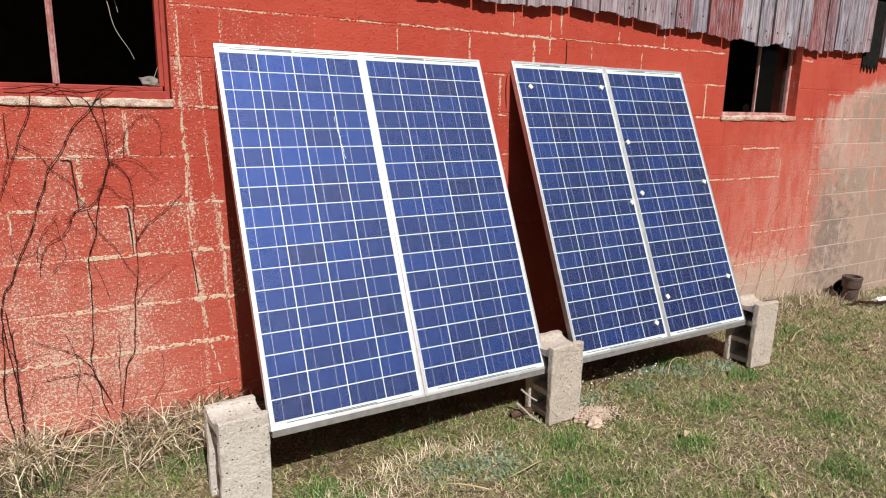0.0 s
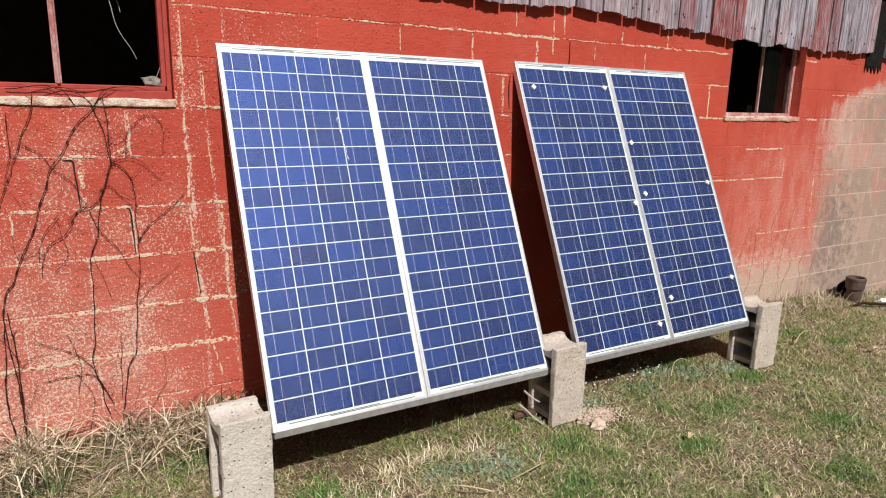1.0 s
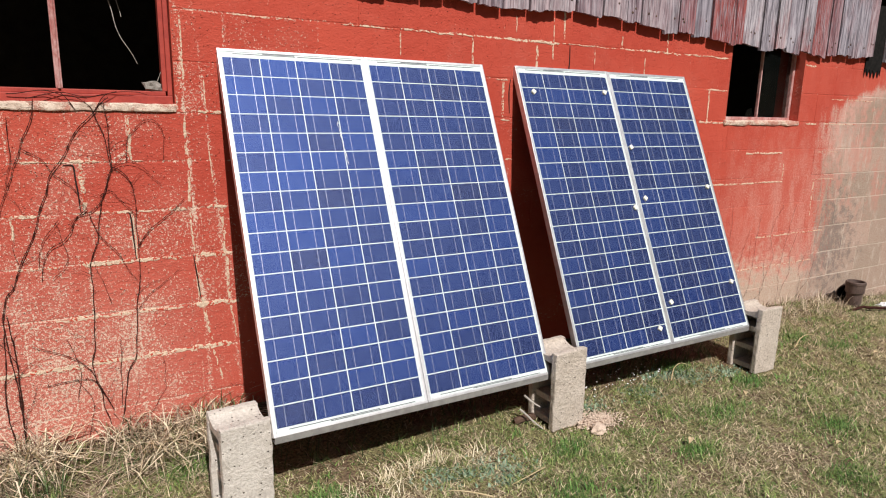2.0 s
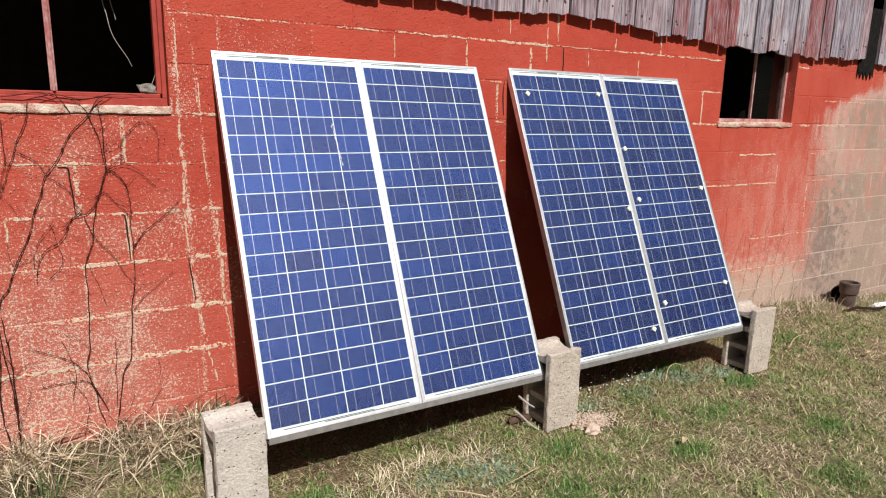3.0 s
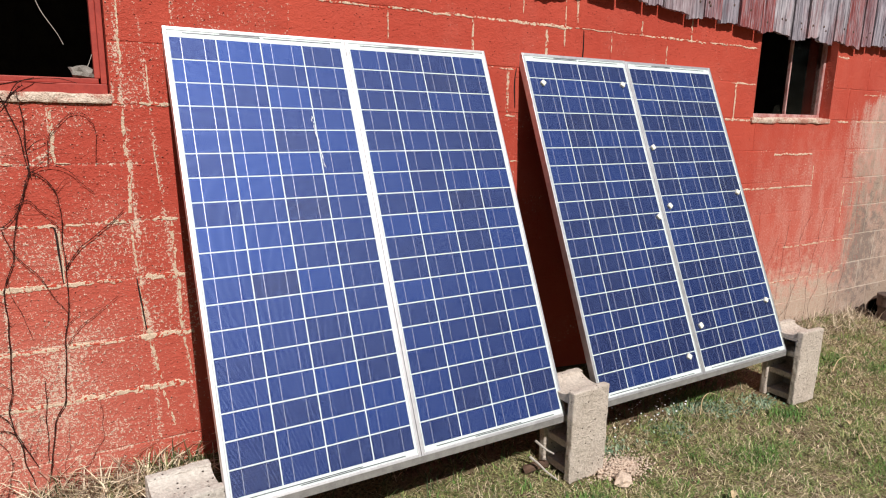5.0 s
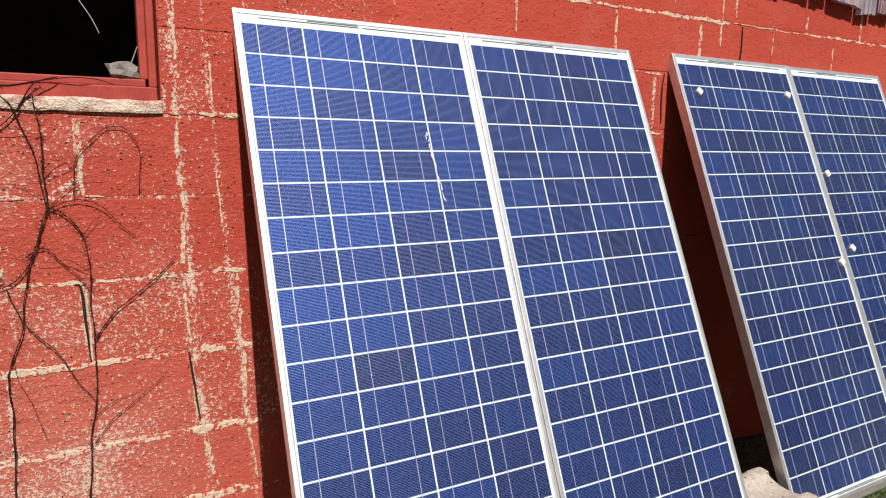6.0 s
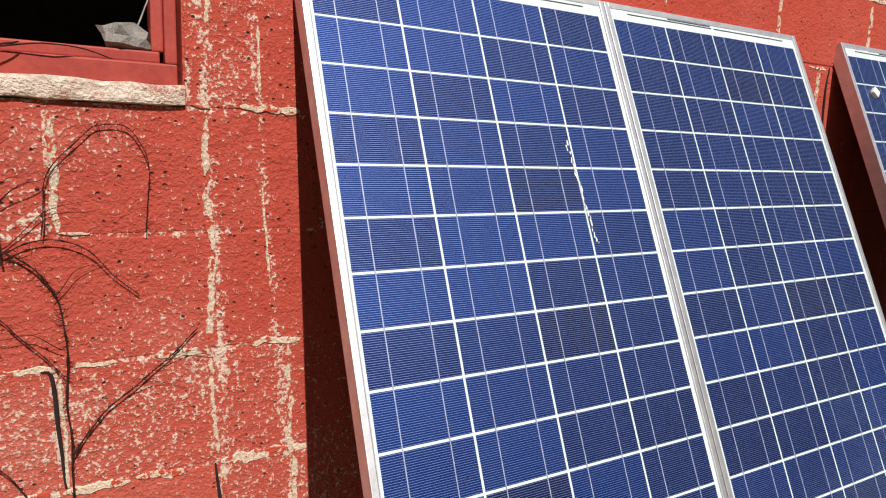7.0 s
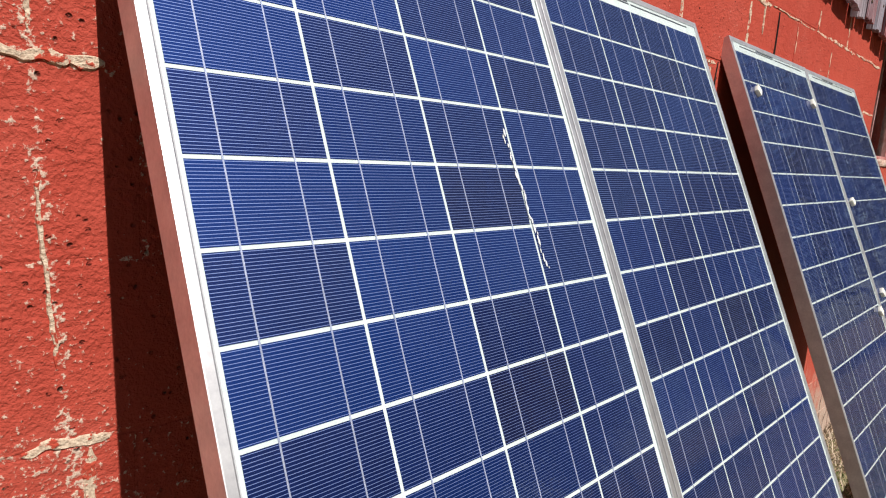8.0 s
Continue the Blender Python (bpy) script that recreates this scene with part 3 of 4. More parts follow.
def build_panel():
    p = new("solar_panel")
    w = PW - 0.002
    f = 0.0115
    part("frame_rail", box(0, f, LOW, HIGH, -DEPTH, 0, 0.0012), ALU, p)
    part("frame_rail", box(w - f, w, LOW, HIGH, -DEPTH, 0, 0.0012), ALU, p)
    part("frame_rail", box(f, w - f, LOW, LOW + f, -DEPTH, -0.0004, 0.0012), ALU, p)
    part("frame_rail", box(f, w - f, HIGH - f, HIGH, -DEPTH, -0.0004, 0.0012), ALU, p)
    part("backsheet", box(f, w - f, LOW + f, HIGH - f, -0.0042, -0.0022), SHEET, p, "white backsheet behind the cells")
    # unseen dark back, added to cut the light between panel and wall
    part("rear_sheet", box(f, w - f, LOW + f, HIGH - f, -0.008, -0.0042), LIGHT_STOP, p, "dark panel back, added to deepen the shade behind it")
    # grey strips draw the thin shadow line between frame and glass
    for x0, x1, y0, y1 in ((f, f + 0.0013, LOW + f, HIGH - f), (w - f - 0.0013, w - f, LOW + f, HIGH - f), (f + 0.0013, w - f - 0.0013, LOW + f, LOW + f + 0.0013), (f + 0.0013, w - f - 0.0013, HIGH - f - 0.0013, HIGH - f)):
        part("edge_shadow", box(x0, x1, y0, y1, -0.0006, -0.0002), EDGE_SHADOW, p, "thin grey strip for the shadow line along the glass")
    first = None
    for j in range(18):
        for i in range(4):
            m = pose(SIDE + (i + 0.5) * CW, FOOT + (j + 0.5) * CH, -0.0022)
            if first is None:
                first = part("cell", box(-CW / 2 + 0.0022, CW / 2 - 0.0022, -CH / 2 + 0.0022, CH / 2 - 0.0022, 0, 0.0006), CELL, p)
                first.matrix_basis = m
            else:
                share("cell", first.data, p, m)
    ribbon = None
    for i in range(4):
        for s in (-0.253, 0.234):
            m = pose(SIDE + (i + 0.5 + s) * CW, FOOT, -0.0016)
            if ribbon is None:
                ribbon = part("ribbon", box(-0.0009, 0.0009, 0.003, 18 * CH - 0.003, 0, 0.0005), RIBBON, p, "tinned ribbon over the cells")
                ribbon.matrix_basis = m
            else:
                share("ribbon", ribbon.data, p, m)
    for y, a, b in ((f - 0.0005, 0.3, 2.72), (f - 0.0052, 1.36, 3.75), (PH - f - 0.0012, 0.3, 2.02), (PH - f + 0.0040, 1.1, 2.0), (PH - f - 0.0012, 2.08, 3.75)):
        part("link_ribbon", box(SIDE + a * CW, SIDE + b * CW, y, y + 0.0027, -0.0022, -0.0014), LINK, p)
    cover = bmesh.new()
    cover.faces.new([cover.verts.new(c) for c in ((f, LOW + f, -0.0008), (w - f, LOW + f, -0.0008), (w - f, HIGH - f, -0.0008), (f, HIGH - f, -0.0008))])
    part("cover_glass", cover, COVER, p, "clear cover glass", turn=False)
    return p


A_TOP, B_TOP = (0.138, -0.017, 1.756), (1.676, -0.017, 1.762)
solar = build_panel()
tagged(solar, "blue polycrystalline solar panel in an aluminium frame, leaning on the wall", "solar panel", "leaning solar panels")
solar.matrix_basis = panel_pose(*A_TOP, radians(24.96))
copy_thing(solar, panel_pose(A_TOP[0] + PW, *A_TOP[1:], radians(24.96)))
for k in range(2):
    other = copy_thing(solar, panel_pose(B_TOP[0] + k * PW, B_TOP[1], B_TOP[2] - 0.0021 * k, radians(24.28)))
    tagged(other, "blue solar panel with small white pads stuck on its glass")


def build_rest_rail(corner, tilt):
    """Aluminium angle under the lower edge of a pair of panels."""
    foot = panel_pose(*corner, tilt) @ Vector((0, LOW, 0))
    bm = box(0.004, 2 * PW - 0.006, 0.001, 0.004, -0.027, 0.0, 0.0008)
    box(0.004, 2 * PW - 0.006, 0.004, 0.034, -0.027, -0.024, 0.0008, bm=bm)
    ob = mesh_object("rest_rail", bm, RAIL)
    ob.matrix_basis = Matrix.Translation(foot)
    tagged(ob, "dull aluminium angle rail under the panel pair", "rail", "rails under the panels")


build_rest_rail(A_TOP, radians(24.96))
build_rest_rail(B_TOP, radians(24.28))


def build_pads():
    spots = ((0.085, 0.139), (0.60, 0.127), (0.706, 0.461), (1.27, 0.723), (0.72, 0.769), (0.624, 0.818), (1.263, 1.316), (0.722, 1.372), (0.59, 1.50))
    bm = box(-0.012, 0.012, -0.012, 0.012, -0.001, 0.012, 0.004, rough=0.001)
    me = None
    for i, (u, v) in enumerate(spots):
        m = panel_pose(*B_TOP, radians(24.28)) @ pose(u, PH - v, -0.0015, 0, 0, 45 + 17 * math.sin(i * 2.4))
        if me is None:
            ob = mesh_object("foam_pad", bm, PAD)
            me = ob.data
        else:
            ob = new("foam_pad", me)
        ob.matrix_basis = m
        tagged(ob, "small cream foam pad stuck on panel glass", "foam pad", "pads on the glass")


build_pads()


def build_dropping():
    bm = bmesh.new()
    rnd = random.Random(2)
    for k in range(34):
        t = k / 33
        r = 0.0021 * (0.3 + abs(math.sin(k * 1.9))) * (0.6 if 0.1 < t < 0.2 or 0.82 < t < 0.88 else 1.0)
        d = lump(1, k, (r * 0.8, r * 2.2, 0.0006), 0.4, 1)
        bmesh.ops.translate(d, verts=d.verts, vec=(0.476 + 0.021 * t + rnd.uniform(-0.003, 0.003), PH - 0.315 - 0.20 * t, -0.0004))
        me = bpy.data.meshes.new("piece")
        d.to_mesh(me), d.free()
        bm.from_mesh(me)
        bpy.data.meshes.remove(me)
    ob = mesh_object("bird_dropping", bm, DROPPING)
    ob.matrix_basis = panel_pose(*A_TOP, radians(24.96))
    tagged(ob, "dried white streak of bird dropping on panel glass", "bird dropping")


build_dropping()


# ---- concrete blocks that hold the panels ----
def build_block():
    """Three-core block on its end; the cores run from side to side."""
    block = new("concrete_block")
    w, d, h, s = 0.194, 0.194, 0.397, 0.033
    for y in (0, d - s):
        part("face_shell", box(0, w, y, y + s, 0, h, 0.007, rough=0.0045, cuts=9), BLOCK, block)
    for z in (0.012, 0.128, 0.246):
        part("web", box(0.022, w - 0.001, s - 0.006, d - s + 0.006, z, z + 0.03, 0.004, rough=0.002, cuts=2), BLOCK, block)
    # unseen plate added across the cores to darken them inside
    part("core_light_stop", box(w - 0.030, w - 0.014, s - 0.006, d - s + 0.006, 0.02, h - 0.05, 0.003, rough=0.002, cuts=2), BLOCK, block)
    # the hollowed upper end
    bm, n, last = bmesh.new(), 10, None
    for i in range(n + 1):
        y = s - 0.008 + (d - 2 * s + 0.016) * i / n
        z = h - 0.004 - 0.026 * math.sin(math.pi * i / n) ** 0.6
        row = [bm.verts.new(c) for c in ((0.002, y, z), (w - 0.002, y, z), (w - 0.002, y, h - 0.055), (0.002, y, h - 0.055))]
        if last:
            for k in range(4):
                bm.faces.new((last[k], last[(k + 1) % 4], row[(k + 1) % 4], row[k]))
        last = row
    part("end_web", bm, BLOCK, block)
    return block


concrete_block = build_block()
tagged(concrete_block, "grey hollow concrete block standing on end in the grass", "concrete block", "blocks under the panels")
concrete_block.matrix_basis = pose(-0.050, -0.664, -0.026, 0, 0, 4.0)
copy_thing(concrete_block, pose(1.457, -0.742, 0.030, 0.8, -1.0, 0.5))
copy_thing(concrete_block, pose(2.988, -0.75, 0.030, 0, 1.0, 0))


# ---- small things on the ground and sills ----
def thing(name, bm, material, m, label, category, smooth=False):
    ob = mesh_object(name, bm, material, smooth)
    ob.matrix_basis = m
    return tagged(ob, label, category)


def build_small_things():
    thing("stone", lump(0.042, 3, (1.0, 0.7, 0.55), 0.5), STONE, pose(-0.112, 0.045, 1.600, 0, 5, 10), "grey stone lying on the window rail", "stone")
    curl = tube(glide(((-0.045, 0, 0.0), (-0.02, -0.006, 0.010), (0.03, 0, 0.012), (0.06, 0.01, 0.004)), 5), [0.019] * 16, 8)
    thing("rusty_pipe", curl, RUST, pose(1.39, -0.60, ground_z(1.39, -0.6) + 0.012, 0, 0, -10), "short rusty brown pipe against the block", "pipe")
    thing("stone", lump(0.034, 8, (1.4, 0.9, 0.7), 0.45), SAND, pose(1.66, -0.84, 0.045, 0, 0, 20), "small pinkish stone beside the block", "stone")
    for k, pts in enumerate((((1.36, -0.64, 0.20), (1.40, -0.66, 0.16), (1.43, -0.67, 0.14)), ((1.35, -0.62, 0.12), (1.385, -0.65, 0.085), (1.43, -0.70, 0.04)))):
        line = glide(pts, 6, 0.006, 60 + k)
        thing("dry_stick", tube(line, [0.0055 - 0.002 * i / len(line) for i in range(len(line))], 6), PALE_STEM, Matrix(), "pale dry stick leaning by the concrete block", "stick")
    bm = bmesh.new()
    grit = random.Random(4)
    for k in range(800):
        x, y = grit.gauss(1.725, 0.075), grit.gauss(-0.755, 0.04)
        d = lump(grit.uniform(0.0018, 0.0055), k, (1.2, 1, 0.7), 0.4, 1)
        bmesh.ops.translate(d, verts=d.verts, vec=(x, y, ground_z(x, y) + 0.014 * math.exp(-((x - 1.7) ** 2 + (y + 0.76) ** 2) / 0.006) + grit.uniform(0.006, 0.02)))
        me = bpy.data.meshes.new("piece")
        d.to_mesh(me), d.free()
        bm.from_mesh(me)
        bpy.data.meshes.remove(me)
    mound = lump(0.085, 5, (1.25, 0.6, 0.16), 0.35, 3)
    bmesh.ops.translate(mound, verts=mound.verts, vec=(1.725, -0.755, ground_z(1.725, -0.755) + 0.004))
    me = bpy.data.meshes.new("piece")
    mound.to_mesh(me), mound.free()
    bm.from_mesh(me)
    bpy.data.meshes.remove(me)
    tagged(mesh_object("sand", bm, SAND), "pinkish sand and grit spilt by the block", "sand", kind="stuff")
    scrap = lump(0.10, 12, (1.5, 0.6, 0.3), 0.5, 3)
    thing("plastic_scrap", scrap, WHITE, pose(5.40, -0.36, ground_z(5.40, -0.36) + 0.02, 0, 0, -20), "white plastic scrap lying in the grass", "litter")
    stick = tube(glide(((-0.2, 0, 0), (-0.05, 0.01, 0.02), (0.1, -0.01, 0.01), (0.22, 0, 0.02)), 5, 0.01), [0.011] * 16, 6)
    thing("stick", stick, BARK, pose(5.02, -0.36, ground_z(5.02, -0.36) + 0.02, 0, 0, -15), "dark broken stick on the grass", "stick")
    rnd = random.Random(9)
    for i in range(9):
        x, y = rnd.uniform(0.9, 4.4), rnd.uniform(-1.9, -0.8)
        leaf = bmesh.new()
        n = 6
        rows = []
        for k in range(n + 1):
            t = k / n
            half = 0.012 * math.sin(math.pi * min(1, t * 0.97 + 0.02))
            rows.append([leaf.verts.new((0.06 * t, s * half, 0.012 * math.sin(t * 3) + 0.004 * abs(s))) for s in (-1, 0, 1)])
        for a, b in zip(rows, rows[1:]):
            for s in (0, 1):
                leaf.faces.new((a[s], a[s + 1], b[s + 1], b[s]))
        thing("dead_leaf", leaf, STRAW, pose(x, y, ground_z(x, y) + 0.035, rnd.uniform(-15, 15), rnd.uniform(-15, 15), rnd.uniform(0, 360)), "dry tan leaf lying on the lawn", "leaf")
    for k, (x, y, a, ln) in enumerate(((2.42, -0.62, 25, 0.3), (2.75, -1.25, 40, 0.22), (1.2, -1.0, 200, 0.2), (3.6, -0.62, 10, 0.35), (0.9, -1.05, 150, 0.2), (3.35, -0.9, 70, 0.2))):
        p = glide(((0, 0, 0.02), (ln * 0.4, 0.02, 0.05), (ln * 0.75, 0.01, 0.05), (ln, -0.03, 0.02)), 5)
        thing("straw_stalk", tube(p, [0.0035 - 0.0025 * i / len(p) for i in range(len(p))], 5), STRAW, pose(x, y, ground_z(x, y) + 0.01, 0, 0, a), "single bent stalk of dry straw", "straw")


build_small_things()


def ring_profile(profile, sides=28):
    """A turned shape from (radius, height) pairs."""
    bm = bmesh.new()
    rings = [[bm.verts.new((r * math.cos(2 * math.pi * k / sides), r * math.sin(2 * math.pi * k / sides), z)) for k in range(sides)] for r, z in profile]
    for a, b in zip(rings, rings[1:]):
        for k in range(sides):
            bm.faces.new((a[k], a[(k + 1) % sides], b[(k + 1) % sides], b[k]))
    return bm


def build_drain():
    """Clay drain stub by the wall: an upright hub, and an open branch beside it."""
    drain = tagged(new("drain_pipe"), "broken brown clay drain pipe at the foot of the wall", "drain pipe")
    drain.matrix_basis = pose(5.05, -0.215, ground_z(5.05, -0.215) - 0.03)
    hub = ring_profile(((0.056, 0.0), (0.059, 0.128), (0.060, 0.134), (0.070, 0.140), (0.072, 0.205), (0.075, 0.209), (0.075, 0.226), (0.068, 0.232), (0.060, 0.229), (0.056, 0.20), (0.052, 0.02), (0.0, 0.02)))
    part("hub", hub, CLAY, drain)
    branch = ring_profile(((0.080, -0.11), (0.084, 0.030), (0.082, 0.034), (0.076, 0.032)))
    ob = part("branch", branch, CLAY, drain)
    ob.matrix_basis = pose(0.02, 0.058, 0.108, 0, -90, 18)
    # inner skin coloured near-black for the shade in the pipe mouth
    shade_lining = ring_profile(((0.076, 0.032), (0.074, -0.11), (0.0, -0.11)))
    part("shade_lining", shade_lining, GAP_SHADE, ob, "inside of the pipe, its shade put into a near-black colour")


build_drain()


# ---- trees far behind the lawn, seen only in the glass ----
def build_tree(seed, height):
    rnd = random.Random(seed)
    tree = tagged(new("tree"), "tall early spring tree with a thin brownish crown", "tree", "trees behind the lawn")
    trunk = tube(glide([(0, 0, -0.3), (0.1, 0.05, height * 0.25), (-0.08, 0.1, height * 0.55), (0.1, 0, height * 0.92)], 5, 0.06, seed), [0.24 - 0.21 * i / 15 for i in range(16)], 8)
    tips = [Vector((0.1, 0, height * 0.92))]
    for k in range(16):
        z = height * rnd.uniform(0.16, 0.85)
        a, ln = 2.4 * k + rnd.uniform(-0.3, 0.3), height * rnd.uniform(0.16, 0.3)
        d = Vector((math.cos(a), math.sin(a), rnd.uniform(0.25, 0.8)))
        q = glide([Vector((0, 0, z)), Vector((0, 0, z)) + d * ln * 0.5, Vector((0, 0, z + 0.2)) + d * ln], 4, 0.08, seed + k)
        tube(q, [0.075 - 0.06 * i / len(q) for i in range(len(q))], 5, trunk)
        tips += [q[-1], q[len(q) // 2], q[-3]]
    part("trunk", trunk, TREE_BARK, tree)
    rng = np.random.default_rng(seed)
    c = np.array([tuple(t) for t in tips])[rng.integers(0, len(tips), 9000)]
    p = c + rng.normal(0, 1, c.shape) * np.array((0.75, 0.75, 0.6))
    p[:, 2] = np.maximum(p[:, 2], 0.7)
    u, w = rng.normal(0, 1, p.shape), rng.normal(0, 1, p.shape)
    u /= np.linalg.norm(u, axis=1)[:, None]
    w /= np.linalg.norm(w, axis=1)[:, None]
    size = rng.uniform(0.07, 0.19, (len(p), 1))
    verts = np.stack([p - u * size, p - w * size * 0.6, p + u * size, p + w * size * 0.6], 1).reshape(-1, 3)
    me = bpy.data.meshes.new("crown")
    me.from_pydata(verts.tolist(), [], (np.arange(len(p))[:, None] * 4 + np.arange(4)).tolist())
    me.materials.append(TREE_LEAF)
    crown = new("crown", me)
    crown.parent = tree
    return tree


TREE_BARK = plain_material("tree_bark", (0.06, 0.048, 0.04), (0.16, 0.13, 0.11), 5, 0.9, 0.6, 0.02)
TREE_LEAF = plain_material("early_foliage", (0.045, 0.05, 0.02), (0.12, 0.11, 0.05), 3, 0.8, 0.0)


def build_trees():
    rnd = random.Random(14)
    first = (build_tree(3, 9.5), build_tree(9, 11.5))
    # besides their reflection, the added rows block low sky and deepen the shade
    spots = [(-16 + 4.3 * k, -19 + rnd.uniform(-2.5, 2.5)) for k in range(11)] + [(29 + rnd.uniform(-2, 2), -14 + 4.2 * k) for k in range(6)] + [(-21, -12 + 5 * k) for k in range(3)]
    for i, (x, y) in enumerate(spots):
        m = pose(x, y, ground_z(x, y), 0, 0, rnd.uniform(0, 360))
        if i < 2:
            first[i].matrix_basis = m
        else:
            copy_thing(first[i % 2], m)


build_trees()


# ---- vines on the wall ----
def build_vine(points, thick, seed, twigs=0, label="leafless dark vine clinging to the red wall", wobble=0.006):
    """A woody, knotty stem over the wall with short rootlets, and side twigs."""
    rnd = random.Random(seed)
    vine = tagged(new("vine"), label, "vine")
    line = glide([Vector((x, -0.008, z)) for x, z in points], 7, wobble, seed)
    line = [Vector((p.x, min(-0.003, -0.007 - 0.010 * abs(noise.noise(p * 5))), p.z)) for p in line]
    n = len(line)
    thick *= 0.64
    rad = [thick * (1 - 0.4 * i / n) * rnd.choice((0.75, 0.9, 1.0)) * (1.7 if i % 4 == 2 else 1.0) for i in range(n)]
    bm = tube(line, rad, 6)
    for i in range(1, n - 1):
        for k in range(rnd.choice((0, 1, 1, 2))):
            ang = rnd.uniform(0, 6.28)
            d = Vector((math.cos(ang), -0.25, math.sin(ang))) * rnd.uniform(0.005, 0.016)
            tube([line[i], line[i] + d * 0.6, line[i] + d + Vector((0, 0.003, 0.002))], [thick * 0.38, thick * 0.26, thick * 0.12], 4, bm)
    stem = part("stem", bm, BARK, vine)
    for k in range(twigs + 1 if twigs else 0):
        i = rnd.randrange(2, max(4, int(n * 0.85)))
        ang = rnd.uniform(0.5, 1.35) * rnd.choice((-1, 1))
        d = (line[i + 1] - line[i]).normalized()
        d = Vector((d.x * math.cos(ang) - d.z * math.sin(ang), 0, d.x * math.sin(ang) + d.z * math.cos(ang)))
        ln = rnd.uniform(0.05, 0.15)
        q = [line[i], line[i] + d * ln * 0.4 + Vector((0, -0.004, 0.012)), line[i] + d * ln * 0.75, line[i] + d * ln + Vector((rnd.uniform(-0.02, 0.02), 0, rnd.uniform(-0.01, 0.03)))]
        tw = glide(q, 4, 0.012, seed + k)
        part("twig", tube(tw, [thick * 0.42 * (1 - 0.75 * j / len(tw)) for j in range(len(tw))], 5), BARK, stem)
    return vine


def build_vines():
    # old stems from the ground to the sill
    build_vine(((-0.69, 0.12), (-0.685, 0.31), (-0.695, 0.45), (-0.707, 0.58), (-0.708, 0.69), (-0.693, 0.78), (-0.666, 0.82), (-0.639, 0.91), (-0.595, 0.99), (-0.54, 1.15), (-0.504, 1.25), (-0.47, 1.30), (-0.425, 1.39), (-0.366, 1.464), (-0.307, 1.53), (-0.283, 1.55)), 0.0034, 1, 3)
    build_vine(((-0.687, 0.15), (-0.684, 0.38), (-0.685, 0.50), (-0.69, 0.60), (-0.70, 0.72)), 0.0040, 2, 2)
    build_vine(((-0.72, 0.15), (-0.735, 0.36), (-0.72, 0.52), (-0.712, 0.66)), 0.0036, 3, 2)
    build_vine(((-0.378, 0.18), (-0.404, 0.345), (-0.423, 0.45), (-0.408, 0.55), (-0.404, 0.65), (-0.396, 0.79), (-0.399, 0.855), (-0.391, 0.913), (-0.361, 0.99), (-0.35, 1.06), (-0.344, 1.11), (-0.329, 1.16), (-0.311, 1.22), (-0.288, 1.28)), 0.0030, 4, 2)
    build_vine(((-0.328, 0.18), (-0.292, 0.40), (-0.26, 0.47), (-0.244, 0.60), (-0.236, 0.70), (-0.224, 0.79), (-0.218, 0.88), (-0.216, 1.04), (-0.213, 1.13), (-0.218, 1.20), (-0.24, 1.244), (-0.269, 1.27), (-0.288, 1.28)), 0.0030, 5, 2)
    build_vine(((-0.288, 1.27), (-0.30, 1.336), (-0.305, 1.385), (-0.318, 1.434), (-0.337, 1.50), (-0.371, 1.535), (-0.404, 1.553)), 0.0026, 6, 1)
    build_vine(((-0.286, 1.26), (-0.292, 1.33), (-0.295, 1.374), (-0.293, 1.43), (-0.30, 1.493), (-0.303, 1.534)), 0.0030, 7, 1)
    # younger side shoots
    build_vine(((-0.288, 1.28), (-0.306, 1.23), (-0.318, 1.185), (-0.342, 1.14), (-0.361, 1.114), (-0.386, 1.10), (-0.428, 1.087), (-0.459, 1.04)), 0.0022, 8, 1)
    build_vine(((-0.288, 1.274), (-0.253, 1.29), (-0.212, 1.294), (-0.176, 1.276), (-0.145, 1.233), (-0.107, 1.20)), 0.0017, 9)
    build_vine(((-0.237, 1.30), (-0.235, 1.352), (-0.222, 1.397), (-0.174, 1.453), (-0.152, 1.465), (-0.115, 1.461), (-0.094, 1.42), (-0.091, 1.35), (-0.098, 1.30)), 0.0016, 10)
    build_vine(((-0.345, 1.164), (-0.318, 1.179), (-0.294, 1.178), (-0.27, 1.147), (-0.236, 1.10), (-0.22, 1.08)), 0.0017, 11)
    build_vine(((-0.386, 1.099), (-0.37, 1.05), (-0.358, 1.015), (-0.335, 0.98), (-0.302, 0.94), (-0.278, 0.893), (-0.249, 0.836), (-0.226, 0.794)), 0.0019, 12)
    build_vine(((-0.216, 0.945), (-0.188, 0.99), (-0.158, 1.025), (-0.112, 1.058), (-0.07, 1.092), (-0.022, 1.138)), 0.0023, 13, 1)
    build_vine(((-0.24, 0.67), (-0.193, 0.733), (-0.145, 0.763), (-0.109, 0.796), (-0.059, 0.834)), 0.0012, 14)
    build_vine(((-0.594, 1.355), (-0.525, 1.312), (-0.493, 1.257), (-0.432, 1.20), (-0.408, 1.142), (-0.39, 1.114)), 0.0018, 15, 1)
    build_vine(((-0.39, 1.114), (-0.433, 1.076), (-0.458, 1.02), (-0.484, 0.988), (-0.531, 0.965), (-0.561, 0.904), (-0.566, 0.835)), 0.0022, 16, 1)
    build_vine(((-0.491, 1.079), (-0.539, 1.015), (-0.564, 0.95), (-0.575, 0.894)), 0.0014, 17)
    build_vine(((-0.536, 1.543), (-0.55, 1.47), (-0.582, 1.387), (-0.612, 1.313), (-0.638, 1.24), (-0.667, 1.166), (-0.70, 1.05)), 0.0026, 18, 2)
